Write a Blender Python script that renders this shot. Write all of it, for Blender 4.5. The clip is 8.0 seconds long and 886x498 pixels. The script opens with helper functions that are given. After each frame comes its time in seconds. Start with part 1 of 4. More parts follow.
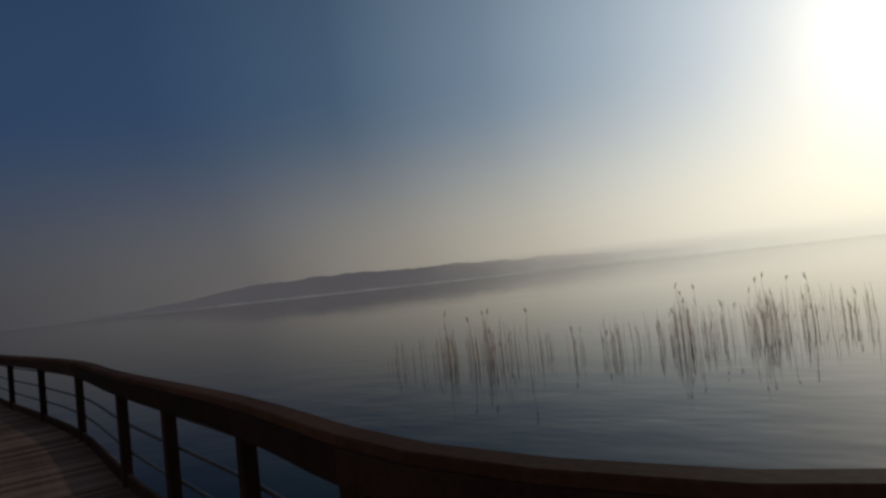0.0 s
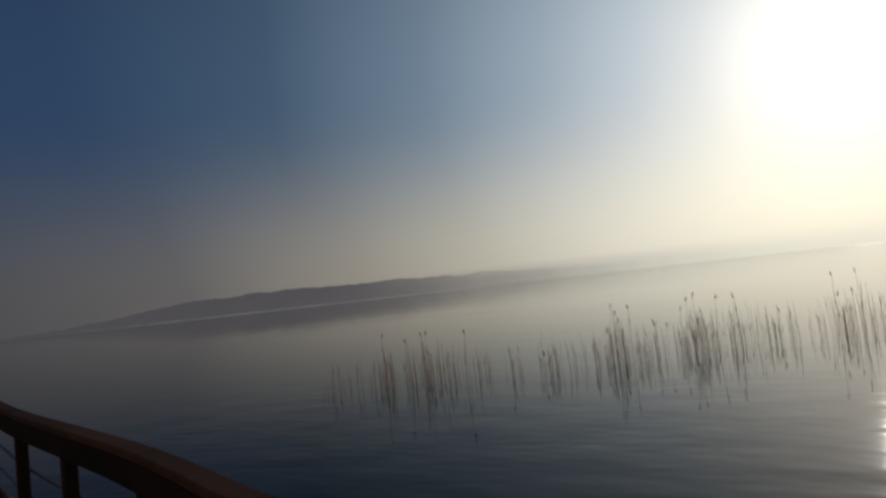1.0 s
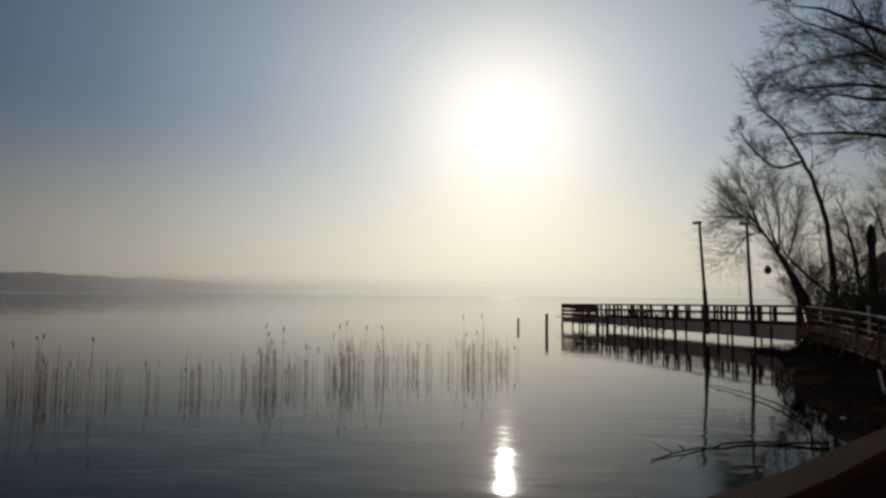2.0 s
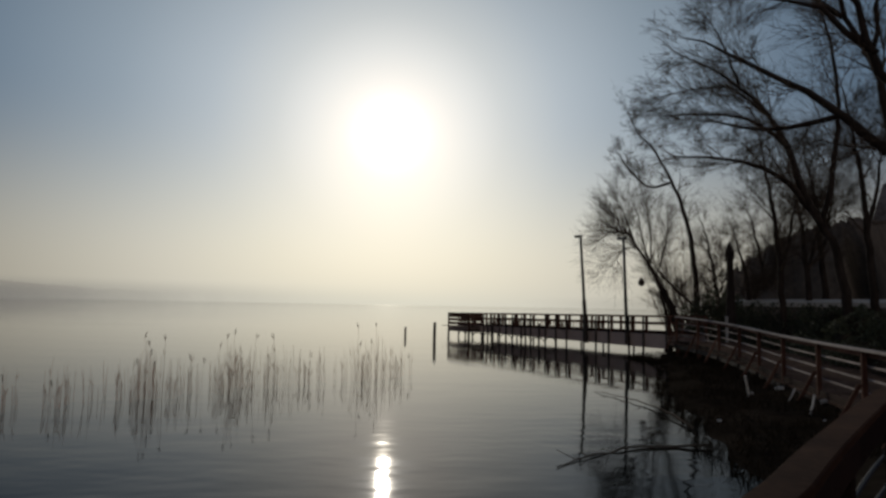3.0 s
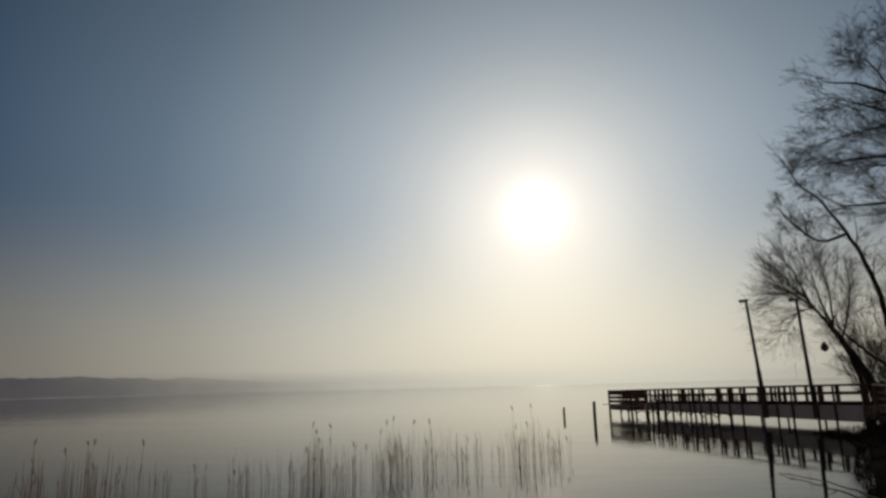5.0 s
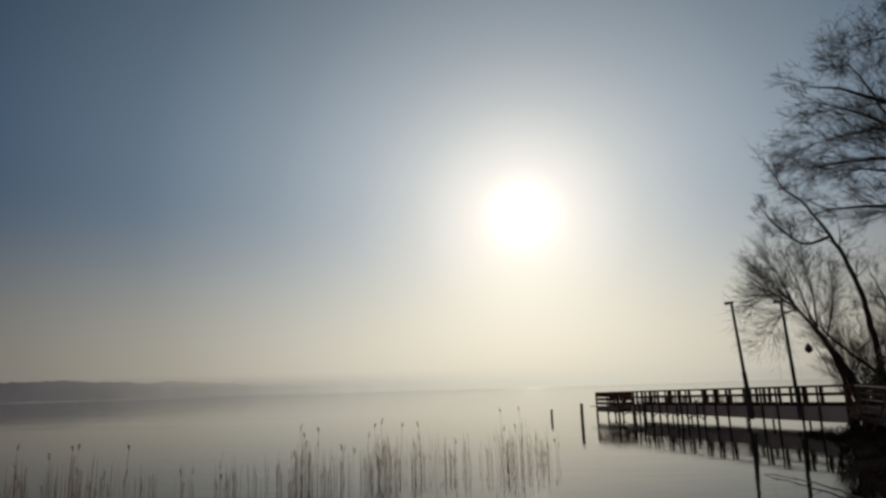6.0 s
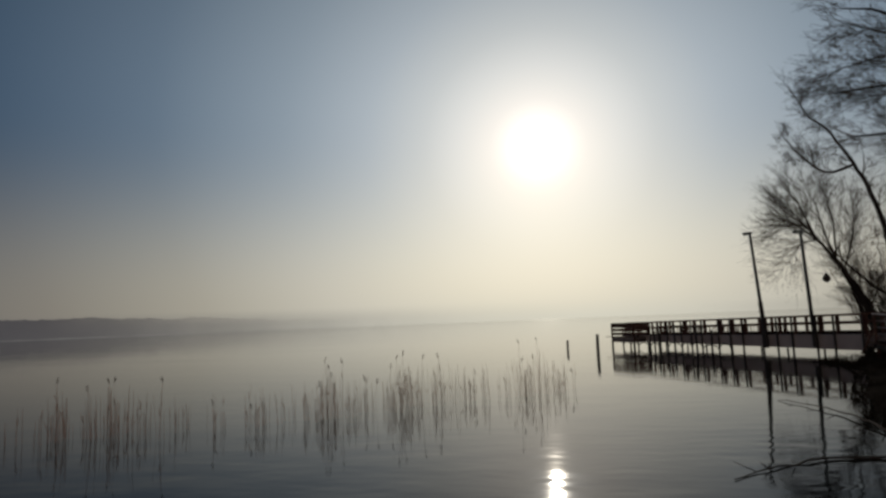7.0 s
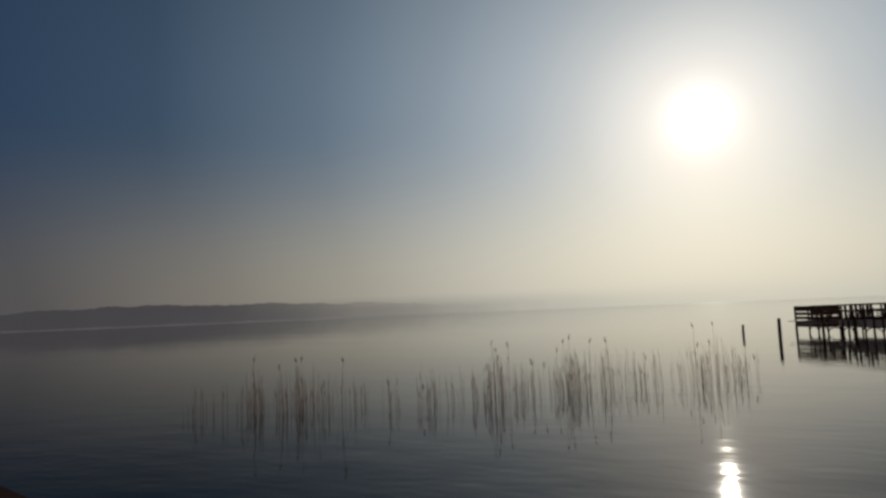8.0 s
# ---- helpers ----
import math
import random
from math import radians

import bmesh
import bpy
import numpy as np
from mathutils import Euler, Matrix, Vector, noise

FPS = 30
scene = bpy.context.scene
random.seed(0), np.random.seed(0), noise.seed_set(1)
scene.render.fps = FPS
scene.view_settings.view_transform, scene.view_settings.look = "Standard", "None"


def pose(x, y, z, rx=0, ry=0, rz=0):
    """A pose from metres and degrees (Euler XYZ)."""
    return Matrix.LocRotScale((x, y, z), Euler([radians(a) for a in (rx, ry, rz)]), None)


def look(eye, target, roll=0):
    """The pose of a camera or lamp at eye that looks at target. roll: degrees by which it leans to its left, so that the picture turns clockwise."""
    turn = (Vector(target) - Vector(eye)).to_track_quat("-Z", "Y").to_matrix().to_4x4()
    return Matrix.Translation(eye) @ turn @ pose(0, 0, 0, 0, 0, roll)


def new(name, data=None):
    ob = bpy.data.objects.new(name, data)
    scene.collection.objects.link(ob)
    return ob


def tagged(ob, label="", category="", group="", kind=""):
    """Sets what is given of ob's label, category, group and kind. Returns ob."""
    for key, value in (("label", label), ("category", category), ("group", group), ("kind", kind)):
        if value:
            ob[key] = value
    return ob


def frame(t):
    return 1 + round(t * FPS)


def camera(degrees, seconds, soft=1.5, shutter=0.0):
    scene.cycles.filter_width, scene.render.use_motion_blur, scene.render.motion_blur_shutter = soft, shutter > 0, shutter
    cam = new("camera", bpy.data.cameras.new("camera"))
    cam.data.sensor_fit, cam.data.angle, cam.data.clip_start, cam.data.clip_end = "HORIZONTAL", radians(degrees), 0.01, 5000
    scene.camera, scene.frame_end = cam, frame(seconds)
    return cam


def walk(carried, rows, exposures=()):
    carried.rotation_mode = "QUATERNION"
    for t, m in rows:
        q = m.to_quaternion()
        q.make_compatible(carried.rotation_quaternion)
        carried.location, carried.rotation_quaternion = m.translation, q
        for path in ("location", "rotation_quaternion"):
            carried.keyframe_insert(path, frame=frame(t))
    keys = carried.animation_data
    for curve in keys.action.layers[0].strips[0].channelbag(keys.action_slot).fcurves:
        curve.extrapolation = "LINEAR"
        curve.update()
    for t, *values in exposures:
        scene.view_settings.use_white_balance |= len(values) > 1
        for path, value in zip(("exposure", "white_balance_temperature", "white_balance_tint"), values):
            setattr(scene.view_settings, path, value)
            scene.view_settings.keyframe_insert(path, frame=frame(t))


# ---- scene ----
cam = camera(69, 8.0, soft=2.75)
PATH = [
    (0.0, pose(0.033, -0.137, 2.000, 92.89, 6.21, 38.94)),
    (0.5, pose(0.028, -0.055, 2.045, 92.27, 6.94, 35.15)),
    (1.0, pose(0.015, 0.07, 2.115, 93.71, 6.44, 33.77)),
    (1.2, pose(0.013, 0.10, 2.11, 94.19, 3.33, 29.42)),
    (1.5, pose(0.295, 0.134, 2.08, 95.19, 2.22, 18.79)),
    (1.7, pose(0.368, 0.178, 2.065, 94.73, 1.06, 13.31)),
    (2.0, pose(0.284, 0.302, 2.060, 94.14, -0.48, 5.50)),
    (2.2, pose(0.205, 0.395, 2.060, 93.86, -0.93, 0.73)),
    (3.3, pose(-0.149, 0.480, 2.060, 96.75, -0.93, -5.09)),
    (3.5, pose(-0.062, 0.436, 2.060, 98.58, 0.29, 1.38)),
    (4.0, pose(0.019, 0.343, 2.060, 101.42, 1.50, 8.01)),
    (4.5, pose(0.050, 0.295, 2.060, 101.95, 1.40, 9.18)),
    (6.0, pose(0.032, 0.285, 2.060, 102.31, 1.70, 7.74)),
    (6.5, pose(0.035, 0.255, 2.060, 99.86, 2.30, 8.42)),
    (7.0, pose(-0.021, 0.207, 2.060, 96.55, 2.30, 9.20)),
    (7.5, pose(-0.107, 0.19, 2.060, 96.05, 2.40, 16.85)),
    (8.0, pose(-0.284, 0.25, 2.060, 95.70, 2.40, 22.83)),
]
walk(cam, PATH, [(0.0, -0.03), (1.0, -0.08), (1.5, -0.24), (2.0, -0.3), (3.4, -0.3), (4.5, -0.45), (6.5, -0.4), (8.0, -0.48)])

# ---- light: low hazy sun over the lake ----
SUN_EL = 14.95
world = bpy.data.worlds.new("hazy_sky")
scene.world = world
world.use_nodes = True
W = world.node_tree
W.nodes.clear()


def link(tree, a, b):
    tree.links.new(a, b)


def ramp_node(tree, stops):
    n = tree.nodes.new("ShaderNodeValToRGB")
    while len(n.color_ramp.elements) < len(stops):
        n.color_ramp.elements.new(1.0)
    for e, (p, c) in zip(n.color_ramp.elements, stops):
        e.position, e.color = p, (*c, 1)
    n.color_ramp.interpolation = "LINEAR"
    return n


def math_node(tree, op, a, b=None, clamp=False):
    n = tree.nodes.new("ShaderNodeMath")
    n.operation, n.use_clamp = op, clamp
    for i, v in enumerate((a, b)):
        if v is None:
            continue
        if isinstance(v, (int, float)):
            n.inputs[i].default_value = v
        else:
            tree.links.new(v, n.inputs[i])
    return n.outputs[0]


tc = W.nodes.new("ShaderNodeTexCoord")
sky = W.nodes.new("ShaderNodeTexSky")
sky.sky_type, sky.sun_disc = "NISHITA", False
sky.sun_elevation, sky.sun_rotation = radians(SUN_EL), 0.0
sky.dust_density, sky.air_density = 4.0, 1.0
dot = W.nodes.new("ShaderNodeVectorMath")
dot.operation = "DOT_PRODUCT"
nrm = W.nodes.new("ShaderNodeVectorMath")
nrm.operation = "NORMALIZE"
link(W, tc.outputs["Generated"], nrm.inputs[0])
link(W, nrm.outputs[0], dot.inputs[0])
dot.inputs[1].default_value = (0, math.cos(radians(SUN_EL)), math.sin(radians(SUN_EL)))
ang = math_node(W, "DIVIDE", math_node(W, "ARCCOSINE", math_node(W, "MINIMUM", dot.outputs["Value"], 0.99999)), math.pi)
sep = W.nodes.new("ShaderNodeSeparateXYZ")
link(W, nrm.outputs[0], sep.inputs[0])
up = math_node(W, "MAXIMUM", sep.outputs["Z"], 0.0)
# forward scatter in the mist: bright and warm low down, blue high up, falling away from the sun
# past 75-85 degrees both rise again: fill added from the unseen sky behind
low = ramp_node(W, [(0, (1.16, 1.16, 1.03)), (14 / 180, (0.85, 0.84, 0.715)), (22 / 180, (0.685, 0.67, 0.58)), (32 / 180, (0.455, 0.434, 0.365)), (42 / 180, (0.285, 0.266, 0.230)),
                    (56 / 180, (0.120, 0.115, 0.115)), (75 / 180, (0.060, 0.061, 0.070)), (105 / 180, (0.22, 0.205, 0.195)), (1, (0.52, 0.47, 0.43))])
high = ramp_node(W, [(0, (6.5, 6.4, 6.0)), (1.2 / 180, (2.0, 1.97, 1.88)), (2.3 / 180, (1.33, 1.32, 1.28)), (3.2 / 180, (1.13, 1.13, 1.1)), (4.2 / 180, (0.995, 1.0, 0.99)), (5.5 / 180, (0.885, 0.915, 0.92)), (7 / 180, (0.785, 0.835, 0.86)), (10 / 180, (0.605, 0.675, 0.72)), (15 / 180, (0.435, 0.525, 0.61)),
                     (22 / 180, (0.285, 0.37, 0.455)), (32 / 180, (0.138, 0.205, 0.285)), (45 / 180, (0.045, 0.088, 0.150)), (60 / 180, (0.021, 0.050, 0.112)), (85 / 180, (0.017, 0.043, 0.100)), (120 / 180, (0.19, 0.19, 0.205)), (1, (0.60, 0.56, 0.54))])
link(W, ang, low.inputs[0])
link(W, ang, high.inputs[0])
rise = W.nodes.new("ShaderNodeMapRange")
rise.interpolation_type = "SMOOTHERSTEP"
rise.inputs["From Min"].default_value, rise.inputs["From Max"].default_value = -0.02, 0.32
link(W, up, rise.inputs["Value"])
mix = W.nodes.new("ShaderNodeMix")
mix.data_type = "RGBA"
link(W, rise.outputs[0], mix.inputs["Factor"])
link(W, low.outputs[0], mix.inputs["A"])
zen = W.nodes.new("ShaderNodeMapRange")
zen.interpolation_type = "SMOOTHSTEP"
for key, value in (("From Min", 0.30), ("From Max", 0.64), ("To Min", 1.0), ("To Max", 0.70)):
    zen.inputs[key].default_value = value
link(W, up, zen.inputs["Value"])
dim = W.nodes.new("ShaderNodeVectorMath")
dim.operation = "SCALE"
link(W, high.outputs[0], dim.inputs[0])
link(W, zen.outputs[0], dim.inputs["Scale"])
link(W, dim.outputs[0], mix.inputs["B"])
bg1, bg2, add, out = (W.nodes.new(k) for k in ("ShaderNodeBackground", "ShaderNodeBackground", "ShaderNodeAddShader", "ShaderNodeOutputWorld"))
link(W, mix.outputs["Result"], bg1.inputs[0])
link(W, sky.outputs[0], bg2.inputs[0])
bg1.inputs[1].default_value, bg2.inputs[1].default_value = 1.0, 0.004
link(W, bg1.outputs[0], add.inputs[0])
link(W, bg2.outputs[0], add.inputs[1])
link(W, add.outputs[0], out.inputs[0])

sun = new("sun", bpy.data.lights.new("sun", "SUN"))
sun.data.energy, sun.data.angle, sun.data.color = 0.8, radians(0.53), (1.0, 0.9, 0.74)
sun.matrix_world = look((0, 60, 60 * math.tan(radians(SUN_EL))), (0, 0, 0))


# ---- materials ----
def surface(name, dark, light, rough=0.8, scale=3.0, stretch=(1, 1, 1), bump=0.3, fine=40.0, spec=0.3, per_object=0.0):
    """Two colours mixed by coarse and fine noise, with relief from the fine one."""
    m = bpy.data.materials.new(name)
    m.use_nodes = True
    t = m.node_tree
    b = t.nodes["Principled BSDF"]
    co, mp = t.nodes.new("ShaderNodeTexCoord"), t.nodes.new("ShaderNodeMapping")
    mp.inputs["Scale"].default_value = stretch
    link(t, co.outputs["Object"], mp.inputs[0])
    n1, n2 = t.nodes.new("ShaderNodeTexNoise"), t.nodes.new("ShaderNodeTexNoise")
    n1.inputs["Scale"].default_value, n2.inputs["Scale"].default_value = scale, fine
    n1.inputs["Detail"].default_value = 5
    link(t, mp.outputs[0], n1.inputs["Vector"])
    link(t, mp.outputs[0], n2.inputs["Vector"])
    f = math_node(t, "ADD", math_node(t, "MULTIPLY", n1.outputs[0], 0.65), math_node(t, "MULTIPLY", n2.outputs[0], 0.35))
    if per_object:
        oi = t.nodes.new("ShaderNodeObjectInfo")
        f = math_node(t, "ADD", f, math_node(t, "MULTIPLY", math_node(t, "SUBTRACT", oi.outputs["Random"], 0.5), per_object))
    r = ramp_node(t, [(0.3, dark), (0.7, light)])
    link(t, f, r.inputs[0])
    link(t, r.outputs[0], b.inputs["Base Color"])
    b.inputs["Roughness"].default_value = rough
    b.inputs["Specular IOR Level"].default_value = spec
    if bump:
        bu = t.nodes.new("ShaderNodeBump")
        bu.inputs["Strength"].default_value, bu.inputs["Distance"].default_value = bump, 0.02
        link(t, n2.outputs[0], bu.inputs["Height"])
        link(t, bu.outputs[0], b.inputs["Normal"])
    return m


# near black: shade on the railing's unlit side is put into this colour
SHADEW = surface("shaded_wood", (0.014, 0.0065, 0.005), (0.042, 0.021, 0.016), 0.85, 2.5, (1, 1, 1), 0.35, 30, 0.08, 0.35)
PIERW = surface("brown_pier_wood", (0.09, 0.041, 0.029), (0.195, 0.099, 0.070), 0.85, 2.5, (1, 1, 1), 0.35, 30, 0.1, 0.35)
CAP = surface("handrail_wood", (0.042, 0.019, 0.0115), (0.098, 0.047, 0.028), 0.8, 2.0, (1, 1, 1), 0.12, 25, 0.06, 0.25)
GREYCAP = surface("bleached_cap_wood", (0.22, 0.18, 0.166), (0.42, 0.355, 0.335), 0.7, 2.0, (1, 1, 1), 0.3, 25, 0.25, 0.3)
RAILW = surface("pale_rail_wood", (0.26, 0.20, 0.183), (0.48, 0.395, 0.365), 0.7, 3, (1, 1, 1), 0.3, 30, per_object=0.3)
FASCIA = surface("grey_fascia_wood", (0.46, 0.345, 0.30), (0.66, 0.52, 0.45), 0.85, 1.5, (1, 1, 1), 0.3, 20, 0.1, 0.3)
DECKW = surface("deck_planks", (0.105, 0.066, 0.051), (0.235, 0.16, 0.122), 0.95, 2.0, (1, 1, 1), 0.4, 28, 0.03, 0.45)
PILE = surface("wet_pile_wood", (0.025, 0.02, 0.017), (0.08, 0.06, 0.05), 0.55, 4, (1, 1, 0.3), 0.4, 25)
STEEL = surface("dark_painted_steel", (0.02, 0.02, 0.022), (0.05, 0.05, 0.05), 0.45, 4, (1, 1, 1), 0.1, 60, 0.5)
BARK = surface("grey_bark", (0.02, 0.015, 0.012), (0.068, 0.05, 0.041), 0.9, 3, (1, 1, 0.35), 0.8, 18, 0.1)
TWIG = surface("twig_bark", (0.05, 0.036, 0.028), (0.13, 0.095, 0.07), 0.9, 2, (1, 1, 1), 0.0, 20, 0.1)
# lighter copy of the twig brown, paled to look seen through mist
HAZETWIG = surface("haze_paled_twigs", (0.16, 0.115, 0.095), (0.30, 0.225, 0.185), 0.95, 2, (1, 1, 1), 0.0, 20, 0.0)
REED = surface("dry_reed", (0.46, 0.265, 0.175), (0.72, 0.48, 0.34), 0.8, 6, (1, 1, 0.3), 0.2, 50, 0.2, 0.3)
PLUME = surface("reed_plume", (0.10, 0.065, 0.04), (0.24, 0.165, 0.105), 0.95, 12, (1, 1, 1), 0.5, 60, 0.05, 0.3)
SOIL = surface("bank_soil", (0.016, 0.012, 0.009), (0.06, 0.046, 0.034), 0.95, 0.6, (1, 1, 1), 0.6, 4, 0.0)
LEAFY = surface("evergreen_leaves", (0.045, 0.05, 0.032), (0.12, 0.13, 0.08), 0.7, 3, (1, 1, 1), 0.0, 20, 0.2, 0.3)
HEDGE = surface("brown_hedge_leaves", (0.34, 0.265, 0.22), (0.54, 0.43, 0.36), 0.8, 1.2, (1, 1, 1), 0.0, 20, 0.1, 0.3)
PLASTER = surface("house_plaster", (0.40, 0.38, 0.35), (0.56, 0.54, 0.51), 0.85, 0.8, (1, 1, 1), 0.2, 20, 0.2)
ROOF = surface("roof_tiles", (0.12, 0.10, 0.09), (0.26, 0.21, 0.18), 0.8, 1.5, (1, 1, 1), 0.4, 15, 0.2, 0.3)
PATHM = surface("pale_paving", (0.5, 0.47, 0.43), (0.7, 0.66, 0.61), 0.8, 0.8, (1, 1, 1), 0.2, 14, 0.2)
CANVAS = surface("parasol_canvas", (0.022, 0.017, 0.015), (0.055, 0.043, 0.038), 0.9, 3, (1, 1, 1), 0.3, 60, 0.1)
GLASS = surface("dark_glass", (0.01, 0.012, 0.015), (0.03, 0.033, 0.036), 0.08, 2, (1, 1, 1), 0.0, 8, 0.6)
FOAM = surface("pale_plastic", (0.6, 0.56, 0.5), (0.82, 0.78, 0.7), 0.8, 4, (1, 1, 1), 0.3, 30)


for leafy, share in ((REED, 0.6), (HEDGE, 0.25), (LEAFY, 0.15)):
    # thin dry stems and leaves let some of the low sun through
    nt = leafy.node_tree
    glow, both = nt.nodes.new("ShaderNodeBsdfTranslucent"), nt.nodes.new("ShaderNodeMixShader")
    both.inputs[0].default_value = share
    link(nt, nt.nodes["Principled BSDF"].inputs["Base Color"].links[0].from_socket, glow.inputs[0])
    link(nt, nt.nodes["Principled BSDF"].outputs[0], both.inputs[1])
    link(nt, glow.outputs[0], both.inputs[2])
    link(nt, both.outputs[0], nt.nodes["Material Output"].inputs[0])


def water_material():
    m = bpy.data.materials.new("lake_water")
    m.use_nodes = True
    t = m.node_tree
    b = t.nodes["Principled BSDF"]
    b.inputs["Base Color"].default_value = (0.004, 0.004, 0.003, 1)
    b.inputs["Roughness"].default_value = 0.05
    b.inputs["IOR"].default_value = 1.16
    co, mp = t.nodes.new("ShaderNodeTexCoord"), t.nodes.new("ShaderNodeMapping")
    mp.inputs["Scale"].default_value = (0.55, 1.0, 1)
    mp.inputs["Rotation"].default_value = (0, 0, radians(14))
    link(t, co.outputs["Object"], mp.inputs[0])
    last = None
    for scale, detail, dist, strength in ((0.10, 2, 0.5, 0.03), (0.55, 3, 0.09, 0.07), (1.25, 2, 0.05, 0.2), (2.6, 3, 0.019, 0.27)):
        n = t.nodes.new("ShaderNodeTexNoise")
        n.inputs["Scale"].default_value, n.inputs["Detail"].default_value = scale, detail
        link(t, mp.outputs[0], n.inputs["Vector"])
        bu = t.nodes.new("ShaderNodeBump")
        bu.inputs["Strength"].default_value, bu.inputs["Distance"].default_value = strength, dist
        link(t, n.outputs[0], bu.inputs["Height"])
        if scale == 1.25:
            # short waves run along the shore and die out over deep water
            sp, reach = t.nodes.new("ShaderNodeSeparateXYZ"), t.nodes.new("ShaderNodeMapRange")
            reach.interpolation_type = "SMOOTHSTEP"
            link(t, co.outputs["Object"], sp.inputs[0])
            link(t, sp.outputs[1], reach.inputs["Value"])
            for key, value in (("From Min", 7.0), ("From Max", 16.0), ("To Min", 0.28), ("To Max", 0.015)):
                reach.inputs[key].default_value = value
            link(t, reach.outputs[0], bu.inputs["Strength"])
        if scale > 2:
            calm, span = t.nodes.new("ShaderNodeTexNoise"), t.nodes.new("ShaderNodeMapRange")
            calm.inputs["Scale"].default_value, calm.inputs["Detail"].default_value = 0.16, 3
            link(t, mp.outputs[0], calm.inputs["Vector"])
            link(t, calm.outputs[0], span.inputs["Value"])
            for key, value in (("From Min", 0.42), ("From Max", 0.62), ("To Min", 0.05), ("To Max", 0.30)):
                span.inputs[key].default_value = value
            link(t, span.outputs[0], bu.inputs["Strength"])
        if last:
            link(t, last, bu.inputs["Normal"])
        last = bu.outputs[0]
    link(t, last, b.inputs["Normal"])
    return m


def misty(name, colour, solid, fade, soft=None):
    """A far form with mist painted in: flat glow thinning out along its length, and upwards between two heights if soft
    gives them.
    """
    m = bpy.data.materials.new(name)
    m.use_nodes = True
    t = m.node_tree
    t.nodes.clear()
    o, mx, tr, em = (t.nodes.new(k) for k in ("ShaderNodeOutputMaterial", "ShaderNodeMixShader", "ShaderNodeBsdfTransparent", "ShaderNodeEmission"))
    # self-lit flat colour stands in for haze over the far form
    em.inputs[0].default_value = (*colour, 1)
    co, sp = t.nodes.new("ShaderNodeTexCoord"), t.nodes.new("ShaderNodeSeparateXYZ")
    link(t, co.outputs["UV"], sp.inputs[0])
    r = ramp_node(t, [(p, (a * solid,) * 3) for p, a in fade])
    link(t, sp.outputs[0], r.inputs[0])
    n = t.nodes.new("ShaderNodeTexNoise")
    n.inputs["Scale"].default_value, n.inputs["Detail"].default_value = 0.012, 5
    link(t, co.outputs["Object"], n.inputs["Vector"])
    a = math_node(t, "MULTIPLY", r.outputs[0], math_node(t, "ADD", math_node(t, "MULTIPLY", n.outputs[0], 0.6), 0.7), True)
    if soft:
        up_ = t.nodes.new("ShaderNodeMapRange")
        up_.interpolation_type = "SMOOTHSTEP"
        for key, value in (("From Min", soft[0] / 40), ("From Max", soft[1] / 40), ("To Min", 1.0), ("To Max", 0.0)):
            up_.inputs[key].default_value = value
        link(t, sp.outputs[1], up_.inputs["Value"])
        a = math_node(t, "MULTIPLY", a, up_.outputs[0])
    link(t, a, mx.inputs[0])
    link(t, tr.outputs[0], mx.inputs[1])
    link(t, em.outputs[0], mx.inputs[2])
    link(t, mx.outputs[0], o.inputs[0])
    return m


# ---- building blocks ----
def mesh_of(bm, name, mat, smooth=False):
    me = bpy.data.meshes.new(name)
    bm.to_mesh(me)
    bm.free()
    me.materials.append(mat)
    if smooth:
        me.polygons.foreach_set("use_smooth", [True] * len(me.polygons))
    return me


def thing(name, at, label, category, group="", kind=""):
    ob = new(name)
    ob.empty_display_size = 0.2
    ob.matrix_world = Matrix.Translation(at)
    return tagged(ob, label, category, group, kind)


def hang(ob, parent):
    ob.parent = parent
    ob.matrix_parent_inverse = Matrix.Identity(4)
    return ob


def world_at(ob):
    m = ob.matrix_basis.copy()
    while ob.parent:
        ob = ob.parent
        m = ob.matrix_basis @ m
    return m


def part(name, bm, mat, parent, label="", smooth=False):
    """One mesh, in world coordinates, under a thing or a part."""
    bmesh.ops.transform(bm, matrix=world_at(parent).inverted(), verts=bm.verts)
    ob = hang(new(name, mesh_of(bm, name, mat, smooth)), parent)
    return tagged(ob, label)


def box(bm, m, sx, sy, sz, bevel=0.0):
    """A box of that size about the pose m, with its edges taken off."""
    made = bmesh.ops.create_cube(bm, size=1.0, matrix=m @ Matrix.Diagonal((sx, sy, sz, 1)))
    if bevel:
        edges = {e for v in made["verts"] for e in v.link_edges}
        bmesh.ops.bevel(bm, geom=list(edges), offset=bevel, segments=1, affect="EDGES")


def beam(bm, a, b, w, h, bevel=0.006):
    """A timber from a to b: w across, h high."""
    a, b = Vector(a), Vector(b)
    d = b - a
    x = d.normalized()
    y = Vector((0, 0, 1)).cross(x)
    y = y.normalized() if y.length > 1e-4 else Vector((0, 1, 0))
    z = x.cross(y)
    m = Matrix((x, y, z)).transposed().to_4x4()
    m.translation = (a + b) / 2
    box(bm, m, d.length, w, h, bevel)


